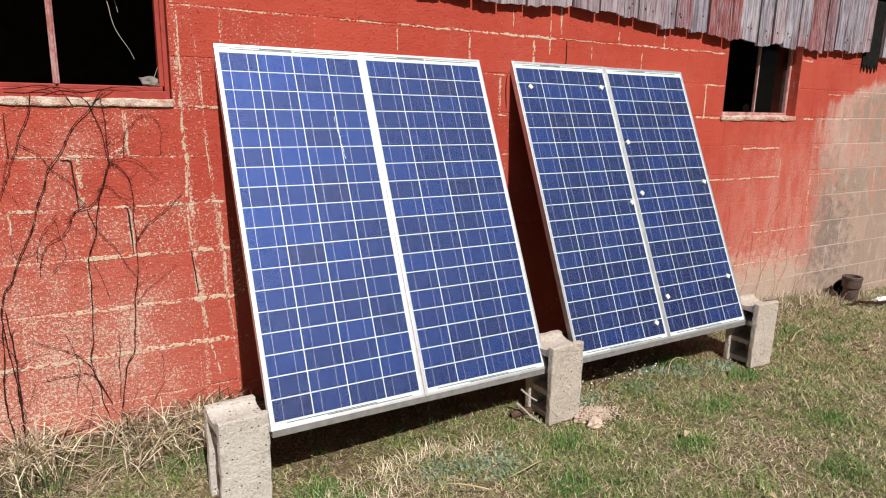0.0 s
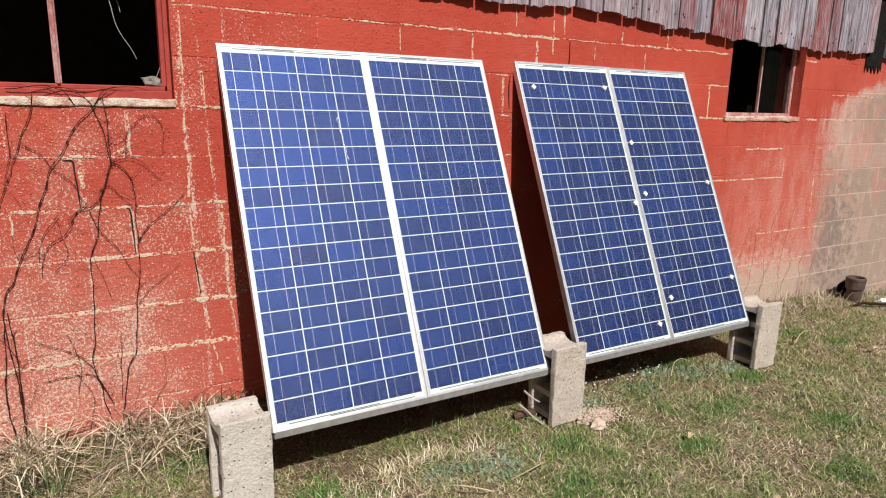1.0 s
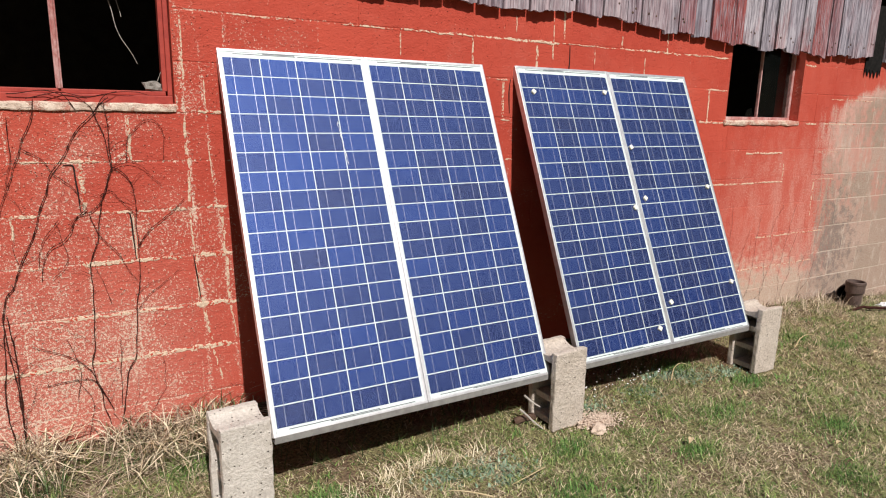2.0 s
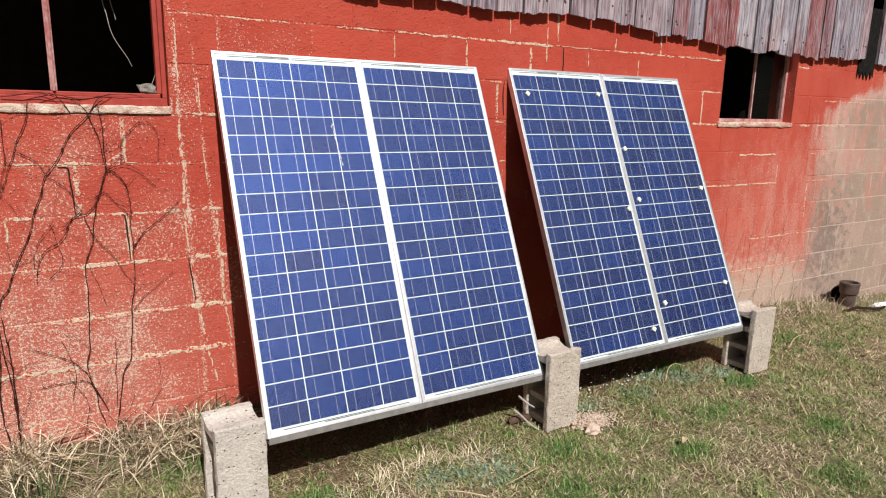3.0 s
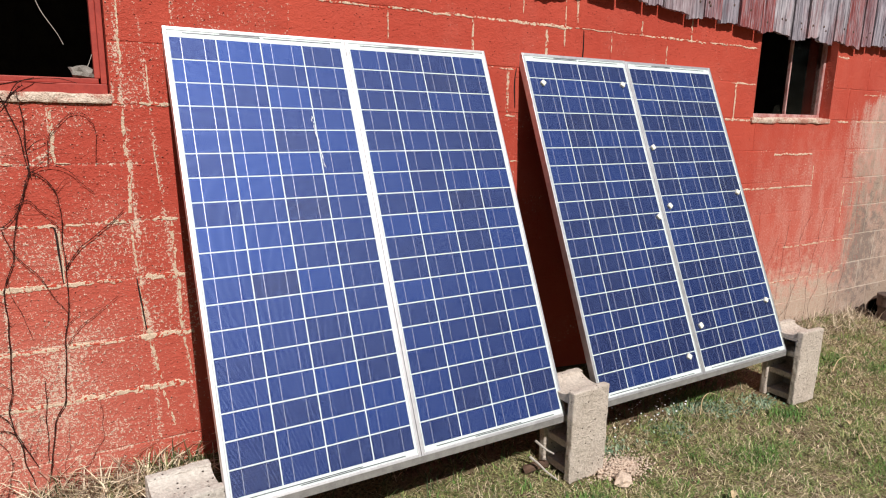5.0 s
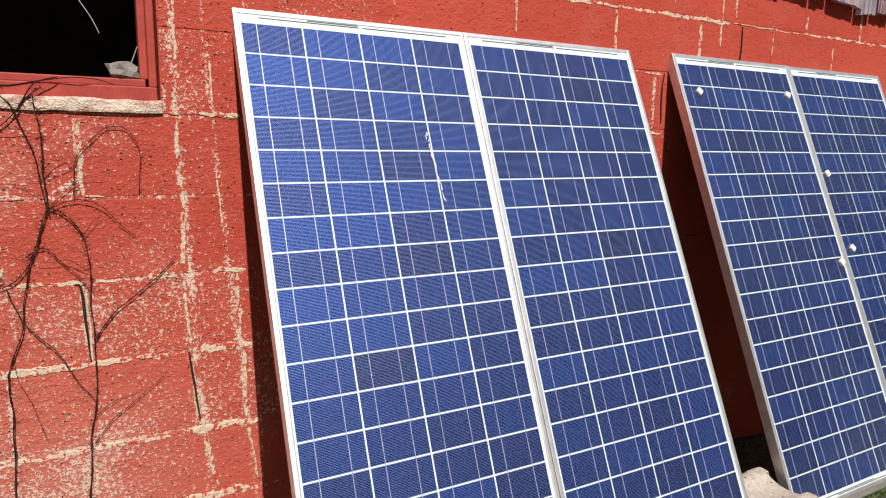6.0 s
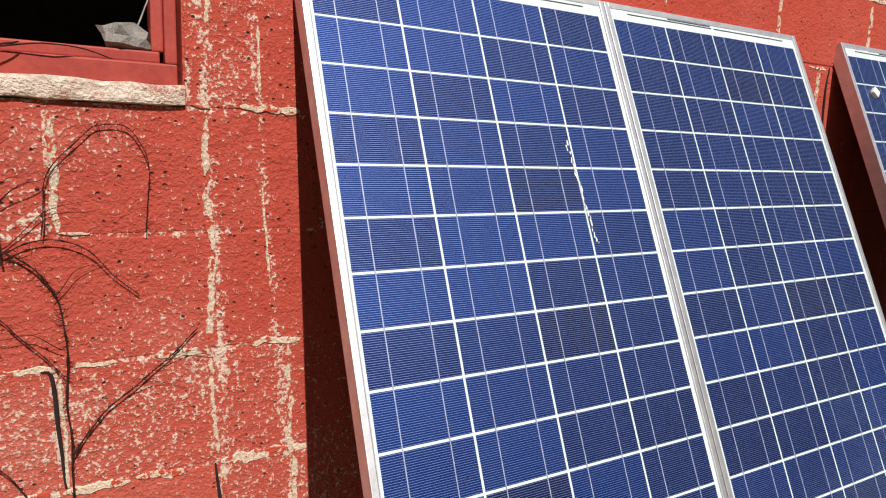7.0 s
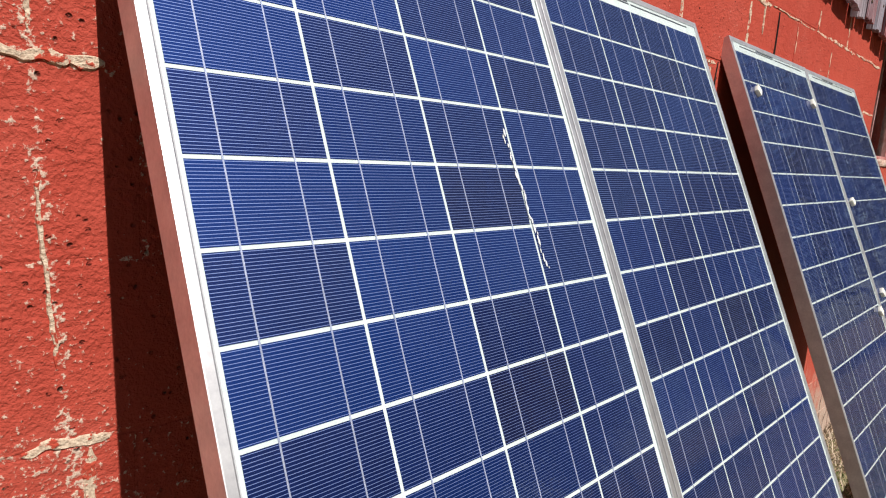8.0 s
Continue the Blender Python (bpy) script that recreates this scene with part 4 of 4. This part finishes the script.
    build_vine(((-0.628, 1.47), (-0.627, 1.345), (-0.633, 1.282), (-0.659, 1.187)), 0.0018, 19, 1)
    build_vine(((-0.359, 0.244), (-0.385, 0.315), (-0.42, 0.412), (-0.447, 0.456), (-0.485, 0.50), (-0.561, 0.538), (-0.626, 0.574)), 0.0022, 20, 1)
    build_vine(((-0.37, 0.28), (-0.398, 0.344), (-0.432, 0.397), (-0.473, 0.403), (-0.544, 0.404), (-0.594, 0.397)), 0.0024, 21, 1)
    build_vine(((-0.491, 0.313), (-0.47, 0.435), (-0.484, 0.512), (-0.507, 0.59)), 0.0016, 22, 1)
    build_vine(((-0.326, 0.26), (-0.318, 0.43), (-0.312, 0.558)), 0.0022, 23, 1)
    build_vine(((-0.335, 0.714), (-0.351, 0.794), (-0.377, 0.861), (-0.382, 0.935)), 0.0011, 24)
    wild = random.Random(31)
    for k in range(7):
        x, z = wild.uniform(-0.85, -0.25), wild.choice((0.12, 0.14, 0.5, 0.85))
        d, pts = wild.uniform(-0.25, 0.25), []
        for i in range(wild.choice((4, 5))):
            pts.append((max(-1.0, min(-0.15, x)), min(z, 1.49)))
            d = d * 0.7 + wild.uniform(-0.45, 0.45)
            x, z = x + d * 0.11, z + wild.uniform(0.06, 0.1)
        build_vine(pts, wild.uniform(0.0009, 0.0014), 200 + k, 1, "fine leafless creeper on the red wall", 0.012)
    rnd = random.Random(77)
    for k in range(11):
        x = 3.32 + 1.35 * (k + rnd.random() * 0.8) / 11
        h = rnd.uniform(0.35, 1.0)
        build_vine([(x + rnd.uniform(-0.05, 0.05) + 0.03 * i, 0.03 + h * i / 4) for i in range(5)], 0.0013, 40 + k, 1, "thin dead creeper stem on the faded wall", 0.013)
    # tangle over the first sill, and bleached stems hanging in the opening
    for k, pts in enumerate((((-0.56, -0.02, 1.54), (-0.45, 0.0, 1.565), (-0.33, 0.01, 1.555), (-0.22, 0.0, 1.575), (-0.13, 0.02, 1.56)),
                             ((-0.62, 0.0, 1.555), (-0.5, -0.01, 1.57), (-0.42, 0.0, 1.555), (-0.36, -0.01, 1.54)),
                             ((-0.34, -0.012, 1.49), (-0.30, -0.015, 1.55), (-0.25, 0.0, 1.575), (-0.27, 0.01, 1.565)),
                             ((-0.40, -0.012, 1.50), (-0.44, -0.015, 1.56), (-0.50, 0.0, 1.57)))):
        line = glide(pts, 7, 0.008, k)
        thing("vine_runner", tube(line, [0.0018 - 0.0009 * i / len(line) for i in range(len(line))], 5), BARK, Matrix(), "thin leafless runner trailing over the window sill", "vine")
    for k, pts in enumerate((((-0.235, 0.12, 2.1), (-0.245, 0.11, 1.93), (-0.215, 0.10, 1.80), (-0.155, 0.10, 1.69)), ((-0.16, 0.13, 2.1), (-0.215, 0.12, 1.97), (-0.205, 0.12, 1.87)), ((-0.13, 0.06, 1.585), (-0.10, 0.04, 1.61), (-0.08, 0.03, 1.66)))):
        line = glide(pts, 7, 0.008, 20 + k)
        thing("hanging_vine", tube(line, [0.0021 - 0.001 * i / len(line) for i in range(len(line))], 5), PALE_STEM, Matrix(), "bleached dead stem hanging in the window opening", "vine")


build_vines()


# ---- grass ----
def blades(name, spots, length, width, lean, material, label, category, seed, curl=0.5, heaps=0.0):
    """Many bent blades in one mesh; spots: array of x, y, z."""
    rng = np.random.default_rng(seed)
    n = len(spots)
    ang, lng = rng.uniform(0, 2 * np.pi, n), rng.uniform(length[0], length[1], n)
    wid = rng.uniform(width[0], width[1], n)
    if heaps:
        field = np.array([noise.noise(Vector((x * heaps, y * heaps, 9.5))) for x, y, _ in spots.tolist()])
        lng = lng * np.clip(0.95 + 1.9 * field, 0.35, 2.1)
    ln = rng.uniform(lean[0], lean[1], n)
    way = np.c_[np.cos(ang), np.sin(ang), np.zeros(n)]
    side = np.c_[-np.sin(ang), np.cos(ang), np.zeros(n)] * (wid / 2)[:, None]
    up = np.array([0, 0, 1.0])
    mid = spots + (way * np.sin(ln)[:, None] + up * np.cos(ln)[:, None]) * (lng * 0.5)[:, None]
    l2 = np.clip(ln + curl * rng.uniform(0.2, 1.2, n), 0, 1.75)
    tip = mid + (way * np.sin(l2)[:, None] + up * np.cos(l2)[:, None]) * (lng * 0.5)[:, None]
    v = np.stack([spots - side, spots + side, mid + side * 0.8, mid - side * 0.8, tip], 1).reshape(-1, 3)
    base = np.arange(n)[:, None] * 5
    loops = np.concatenate([base + np.array([[0, 1, 2, 3]]), base + np.array([[3, 2, 4]])], 1).ravel()
    me = bpy.data.meshes.new(name)
    me.vertices.add(len(v)), me.loops.add(len(loops)), me.polygons.add(2 * n)
    me.vertices.foreach_set("co", v.ravel())
    me.loops.foreach_set("vertex_index", loops.astype(np.int32))
    starts = (np.arange(n)[:, None] * 7 + np.array([[0, 4]])).ravel()
    me.polygons.foreach_set("loop_start", starts.astype(np.int32))
    me.update(calc_edges=True)
    me.validate()
    me.materials.append(material)
    return tagged(new(name, me), label, category, kind="stuff")


GX, GY = np.linspace(-2.2, 7.4, 194), np.linspace(-3.2, 0.0, 66)
GZ = np.array([[ground_z(x, y) for x in GX] for y in GY])


def drop(xy):
    """Height of the ground at many places."""
    fx = np.clip((xy[:, 0] - GX[0]) / (GX[1] - GX[0]), 0, len(GX) - 1.001)
    fy = np.clip((xy[:, 1] - GY[0]) / (GY[1] - GY[0]), 0, len(GY) - 1.001)
    i, j = fx.astype(int), fy.astype(int)
    a, b = fx - i, fy - j
    z = GZ[j, i] * (1 - a) * (1 - b) + GZ[j, i + 1] * a * (1 - b) + GZ[j + 1, i] * (1 - a) * b + GZ[j + 1, i + 1] * a * b
    return np.c_[xy, z - 0.003]


def lawn_spots(n, seed, box_, clump=None, bare=0.0):
    rng = np.random.default_rng(seed)
    xy = np.c_[rng.uniform(box_[0], box_[1], n), rng.uniform(box_[2], box_[3], n)]
    if clump:
        keep = np.array([noise.noise(Vector((x * clump, y * clump, seed))) for x, y in xy]) + rng.uniform(-0.25, 0.25, n) > 0.02
        xy = xy[keep]
    if bare:
        field = np.array([noise.noise(Vector((x * 2.1, y * 2.1, 5.5))) + 0.6 * noise.noise(Vector((x * 6, y * 6, 2.5))) for x, y in xy])
        xy = xy[field + rng.uniform(-0.12, 0.12, len(xy)) > -bare]
    # thinning out towards the edges, without a line
    edge = np.minimum(np.minimum(xy[:, 0] - box_[0], box_[1] - xy[:, 0]), xy[:, 1] - box_[2])
    xy = xy[edge > rng.uniform(0, 0.45, len(xy))]
    # thinned under the panels, so that bare dark soil deepens the shade there
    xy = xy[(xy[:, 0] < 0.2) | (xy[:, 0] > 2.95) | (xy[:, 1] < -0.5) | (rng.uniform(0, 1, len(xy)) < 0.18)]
    # none inside the standing blocks
    for bx, by in ((0.045, -0.56), (1.554, -0.645), (3.06, -0.653)):
        xy = xy[(abs(xy[:, 0] - bx) > 0.11) | (abs(xy[:, 1] - by) > 0.12)]
    return drop(xy)


GREENS = ((0.040, 0.075, 0.018), (0.29, 0.37, 0.11))
DRYS = ((0.11, 0.075, 0.042), (0.80, 0.66, 0.45))
LAWN = grass_material("lawn_blades", GREENS, DRYS, 0.02)
THATCH = grass_material("thatch", ((0.17, 0.18, 0.07), (0.46, 0.44, 0.20)), DRYS, 0.22)
STRANDS = grass_material("bleached_strands", ((0.5, 0.4, 0.24), (0.6, 0.5, 0.3)), ((0.55, 0.44, 0.28), (0.92, 0.82, 0.62)), 0.8)
WEED = grass_material("wall_weeds", ((0.12, 0.16, 0.05), (0.24, 0.25, 0.10)), ((0.13, 0.085, 0.055), (0.80, 0.65, 0.49)), 0.56)
CLOVER = grass_material("fresh_green", ((0.035, 0.10, 0.024), (0.19, 0.33, 0.08)), GREENS, -0.30)

NEAR = (-1.6, 6.6, -2.2, -0.03)
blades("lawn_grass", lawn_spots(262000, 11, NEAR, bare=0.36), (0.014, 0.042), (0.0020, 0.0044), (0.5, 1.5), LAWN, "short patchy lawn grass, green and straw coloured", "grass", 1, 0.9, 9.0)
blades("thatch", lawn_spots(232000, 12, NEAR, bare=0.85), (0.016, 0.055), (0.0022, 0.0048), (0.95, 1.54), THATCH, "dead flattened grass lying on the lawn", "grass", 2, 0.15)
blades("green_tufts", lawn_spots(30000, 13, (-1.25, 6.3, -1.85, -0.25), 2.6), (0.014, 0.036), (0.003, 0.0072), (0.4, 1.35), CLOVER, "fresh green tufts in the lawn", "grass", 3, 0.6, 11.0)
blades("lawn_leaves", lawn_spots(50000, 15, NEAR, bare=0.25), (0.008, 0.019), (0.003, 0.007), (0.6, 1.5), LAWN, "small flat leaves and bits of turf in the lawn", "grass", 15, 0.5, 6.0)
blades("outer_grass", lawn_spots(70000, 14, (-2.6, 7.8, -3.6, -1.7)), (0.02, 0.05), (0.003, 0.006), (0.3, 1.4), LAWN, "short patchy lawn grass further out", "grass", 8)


def tuft_spots(n, seed, centres, spread_):
    rng = np.random.default_rng(seed)
    c = np.array(centres)[rng.integers(0, len(centres), n)]
    return drop(c + rng.normal(0, 1, (n, 2)) * np.array(spread_))


blades("green_clump", tuft_spots(8200, 21, ((-0.30, -0.14), (-0.11, -0.27), (-0.67, -0.16), (0.10, -0.09), (1.42, -0.90), (1.94, -1.18), (2.80, -1.36), (3.98, -0.69), (2.87, -0.80), (2.63, -0.46), (2.37, -0.99), (1.21, -1.18), (0.31, -0.69), (0.40, -0.83), (2.36, -1.65), (3.83, -0.48)), (0.065, 0.045)), (0.018, 0.055), (0.002, 0.0046), (0.15, 1.15), CLOVER, "dense fresh green clumps in the lawn", "grass", 4)
LEAFY = grass_material("grey_green_leaves", ((0.10, 0.17, 0.10), (0.30, 0.38, 0.27)), GREENS, -0.5)
blades("broadleaf_weeds", tuft_spots(2600, 27, ((1.01, -0.83), (1.08, -0.92), (0.85, -0.80), (2.57, -0.55), (2.60, -0.62), (2.86, -0.64), (2.2, -0.62), (2.42, -0.52), (1.79, -0.62)), (0.07, 0.04)), (0.012, 0.034), (0.008, 0.016), (0.5, 1.4), LEAFY, "low grey-green broadleaf weeds in the lawn", "weeds", 10, 0.4)
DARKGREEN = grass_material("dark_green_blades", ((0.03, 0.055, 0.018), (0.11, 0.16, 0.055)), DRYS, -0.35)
wall_line = [(x, -0.07) for x in (-1.25, -1.05, -0.9, -0.78, -0.72, -0.66, -0.60, -0.36, -0.30, -0.24, -0.16, -0.10, -0.05, 0.0, 0.06, 0.14)]
blades("dry_weeds", tuft_spots(2500, 22, wall_line, (0.045, 0.075)), (0.05, 0.25), (0.0022, 0.006), (0.25, 1.5), WEED, "pale dry weeds along the foot of the wall", "weeds", 5, 1.0)
blades("fallen_straw", lawn_spots(3800, 28, (-1.3, 0.25, -0.55, -0.05)), (0.05, 0.15), (0.002, 0.005), (1.2, 1.57), WEED, "brown flattened straw lying before the wall", "straw", 12, 0.12)
blades("straw_strands", tuft_spots(300, 25, [(x, -0.10) for x in (-0.75, -0.68, -0.6, -0.28, -0.22, -0.14, -0.08, -0.02, 0.05)], (0.05, 0.05)), (0.14, 0.34), (0.004, 0.009), (0.5, 1.5), STRANDS, "broad bleached straw strands leaning on the wall", "straw", 9, 0.8)
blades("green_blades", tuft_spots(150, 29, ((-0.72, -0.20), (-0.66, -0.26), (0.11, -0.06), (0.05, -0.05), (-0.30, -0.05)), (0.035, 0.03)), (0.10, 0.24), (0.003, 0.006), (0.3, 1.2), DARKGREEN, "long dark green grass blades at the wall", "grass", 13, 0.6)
far_line = [(x, -0.07) for x in np.linspace(3.2, 6.8, 34)]
blades("dry_weeds", tuft_spots(5200, 23, far_line, (0.08, 0.12)), (0.03, 0.14), (0.002, 0.005), (0.3, 1.5), WEED, "thin dry weeds along the foot of the far wall", "weeds", 6, 0.7)
blades("sunlit_straw", tuft_spots(560, 31, ((0.62, -0.70), (0.70, -0.68), (0.78, -0.67), (0.85, -0.66), (0.40, -0.74), (0.55, -0.85), (1.0, -0.75)), (0.05, 0.025)), (0.04, 0.09), (0.002, 0.0042), (0.5, 1.45), STRANDS, "pale straw tuft at the edge of the shade", "straw", 14, 0.6)
# dark blades put some of the panels' shade into the colour
blades("shade_grass", tuft_spots(800, 24, [(x, -0.42) for x in np.linspace(0.25, 2.95, 28)], (0.06, 0.09)), (0.05, 0.15), (0.002, 0.0045), (0.1, 1.0), DARKGREEN, "longer uncut grass under the panels, coloured dark for the shade", "grass", 7, 0.8)


def build_flowers():
    rnd = random.Random(8)
    bm = bmesh.new()
    for k in range(46):
        x, y = rnd.gauss(2.15, 0.17), rnd.gauss(-0.50, 0.06)
        d = lump(rnd.uniform(0.0035, 0.006), k, (1, 1, 0.6), 0.3, 1)
        bmesh.ops.translate(d, verts=d.verts, vec=(x, y, ground_z(x, y) + rnd.uniform(0.035, 0.065)))
        me = bpy.data.meshes.new("piece")
        d.to_mesh(me), d.free()
        bm.from_mesh(me)
        bpy.data.meshes.remove(me)
    tagged(mesh_object("tiny_flowers", bm, WHITE), "sprinkle of tiny white flowers in the grass", "flowers", kind="stuff")


build_flowers()


# ---- the blocks of the wall, one by one ----
def build_wall_blocks():
    rnd = random.Random(3)
    made = {}
    first_x = (0.365, 0.171, 0.368, 0.19, 0.012, 0.182)
    for r, (top, low) in enumerate(zip(COURSES, COURSES[1:])):
        x = first_x[r if r < 4 else 4 + r % 2] - 0.4145 * 4
        while x < 6.9:
            a, b = x, x + 0.4145
            x = b
            mid = (top + low) / 2
            spans = [(a, b)]
            for w0, w1, wz in (WIN1, WIN2):
                if mid > wz:
                    cut = []
                    for s, e in spans:
                        if e <= w0 or s >= w1:
                            cut.append((s, e))
                        else:
                            cut += [q for q in ((s, w0), (w1, e)) if q[1] - q[0] > 0.03]
                    spans = cut
            for s, e in spans:
                w, h = e - s - 0.006, top - low - 0.006
                key = (round(w, 2), round(h, 3))
                if key not in made:
                    bm = box(-w / 2, w / 2, 0, 0.03, -h / 2, h / 2, 0.0022)
                    ob = part("block", bm, RED_BLOCK, wall_south)
                    made[key] = ob.data
                    ob.matrix_basis = Matrix.Translation(((s + e) / 2, rnd.uniform(-0.001, 0.001), mid))
                else:
                    share("block", made[key], wall_south, Matrix.Translation(((s + e) / 2, rnd.uniform(-0.001, 0.001), mid)) @ pose(0, 0, 0, rnd.uniform(-0.2, 0.2), rnd.uniform(-0.3, 0.3), rnd.uniform(-0.15, 0.15)))


def build_cracks():
    for k, pts in enumerate((((-0.46, 1.291), (-0.43, 1.289), (-0.421, 1.27), (-0.418, 1.18), (-0.413, 1.10)), ((-0.25, 1.091), (-0.236, 1.08), (-0.232, 1.0), (-0.226, 0.895)),
                             ((0.0, 0.885), (0.006, 0.82), (0.015, 0.74), (0.02, 0.69)), ((1.66, 1.70), (1.655, 1.62), (1.66, 1.52)), ((2.06, 1.90), (2.064, 1.80), (2.06, 1.72)))):
        # dark strips on the face stand for the shade in each open crack
        line = glide([Vector((x, -0.001, z)) for x, z in pts], 6, 0.003, k)
        bm = tube(line, [0.003 * (0.5 + 0.7 * math.sin(math.pi * (i + 1) / (len(line) + 1))) for i in range(len(line))], 5)
        part("crack", bm, GAP_SHADE, wall_south, "dark strip for the shade in an open joint crack")


def build_mortar_run(a, b, half, seed):
    """One bare stretch of joint from a to b (x, z): an uneven bead of mortar, broken where paint still covers it."""
    p, q = Vector((a[0], 0, a[1])), Vector((b[0], 0, b[1]))
    way = (q - p).normalized()
    side = Vector((-way.z, 0, way.x))
    n = max(4, int((q - p).length / 0.0045))
    bm, last = bmesh.new(), None
    for i in range(n + 1):
        u = p + (q - p) * (i / n)
        at = u * 1.0 + Vector((seed * 3.1, 0, 0))
        mid = side * (0.0035 * noise.noise(at * 16) + 0.002 * noise.noise(at * 60))
        fade = min(1.0, i / 4, (n - i) / 4)
        up = half * fade * (1.0 + 1.0 * noise.noise(at * 34 + Vector((0, 4, 0))) + 0.7 * noise.noise(at * 120))
        down = half * fade * (1.0 + 1.0 * noise.noise(at * 34 + Vector((0, 9, 0))) + 0.7 * noise.noise(at * 120 + Vector((0, 3, 0))))
        if up + down < half * 0.35:
            last = None
            continue
        row = [bm.verts.new(u + mid + side * k + Vector((0, y, 0))) for k, y in ((max(up, 0.0004), 0.003), (up * 0.6, -0.0013), (-down * 0.6, -0.0014), (-max(down, 0.0004), 0.003))]
        if last:
            for k in range(3):
                bm.faces.new((last[k], last[k + 1], row[k + 1], row[k]))
        last = row
    part("mortar", bm, MORTAR, wall_south)


def build_mortar():
    """The joints where the paint has come away, course by course from the top."""
    level = (
        (1.906, ((0.20, 0.38, 3), (0.39, 0.48, 2), (0.70, 0.99, 4), (0.99, 1.31, 5), (1.31, 1.60, 4), (1.60, 1.99, 6), (2.0, 2.43, 2), (2.44, 2.60, 4), (2.6, 2.98, 5), (3.0, 3.44, 4), (4.31, 4.45, 5))),
        (1.698, ((1.56, 1.65, 3), (3.22, 3.47, 4))),
        (1.672, ((4.70, 5.3, 3),)),
        (1.503, ((0.046, 0.16, 6), (-0.03, 0.01, 3))),
        (1.486, ((1.60, 1.67, 4), (3.2, 3.47, 5), (4.41, 4.55, 6), (4.64, 5.1, 3))),
        (1.303, ((-0.62, -0.44, 3), (-0.44, -0.33, 5), (-0.22, -0.17, 2))),
        (1.272, ((1.64, 1.70, 4), (3.71, 4.17, 5), (4.61, 4.9, 3))),
        (1.097, ((-0.68, -0.56, 6), (-0.37, -0.22, 5), (-0.22, -0.14, 3), (-0.10, 0.0, 5), (0.06, 0.16, 6))),
        (1.060, ((3.32, 3.88, 5), (3.88, 4.22, 4), (4.58, 4.9, 2))),
        (0.887, ((-0.43, -0.23, 9), (-0.23, -0.13, 7), (-0.13, -0.04, 6), (0.005, 0.17, 9), (-0.66, -0.50, 4))),
        (0.663, ((-0.55, -0.24, 7), (-0.24, -0.05, 5), (-0.02, 0.19, 8))),
        (0.645, ((3.96, 4.4, 5), (4.4, 4.84, 4))),
        (0.462, ((-0.76, -0.45, 9), (-0.45, -0.23, 8), (-0.23, 0.15, 9))),
        (0.408, ((3.74, 4.2, 4), (4.2, 4.74, 3))),
    )
    upright = (
        ((1.0, 1.90, 1.78, 3), (1.415, 1.90, 1.74, 5), (1.83, 1.89, 1.74, 8), (1.94, 2.04, 1.81, 3), (2.015, 2.10, 1.92, 6), (1.685, 2.04, 1.94, 3), (2.25, 1.89, 1.80, 3), (2.46, 1.98, 1.90, 4), (2.845, 2.04, 1.89, 5), (2.66, 1.87, 1.75, 3)),
        ((1.615, 1.70, 1.495, 6), (3.28, 1.70, 1.47, 6), (-0.22, 1.49, 1.30, 5), (-0.40, 1.30, 1.11, 8), (-0.226, 1.09, 0.89, 3), (0.131, 1.09, 0.88, 5), (0.013, 0.88, 0.68, 4), (0.14, 0.88, 0.67, 5), (4.2, 1.20, 1.06, 4), (4.618, 1.05, 0.76, 6), (-0.65, 1.09, 1.0, 4)),
    )
    # old drips that run down across several courses
    drips = (((0.0, 1.90), (0.002, 1.62), 5), ((0.0, 1.49), (-0.006, 1.386), 6), ((-0.006, 1.386), (0.003, 1.262), 7), ((0.003, 1.262), (-0.004, 1.11), 8), ((-0.004, 1.09), (0.005, 0.90), 5), ((0.006, 0.87), (0.022, 0.72), 7), ((0.022, 0.72), (0.06, 0.48), 7), ((0.06, 0.45), (0.10, 0.28), 6),
             ((0.08, 1.64), (0.085, 1.52), 4), ((0.086, 1.40), (0.1, 1.18), 3), ((0.146, 0.65), (0.17, 0.48), 5))
    for k, (a, b, half) in enumerate(drips):
        build_mortar_run(a, b, half * 0.00098, 300 + k)
    k = 0
    for z, spans in level:
        for x0, x1, half in spans:
            k += 1
            build_mortar_run((x0, z), (x1, z - 0.003), half * 0.00135, k)
    for group in upright:
        for x, z0, z1, half in group:
            k += 1
            build_mortar_run((x, z0), (x + 0.003, z1), half * 0.00135, k)


build_cracks()
build_mortar()
build_wall_blocks()
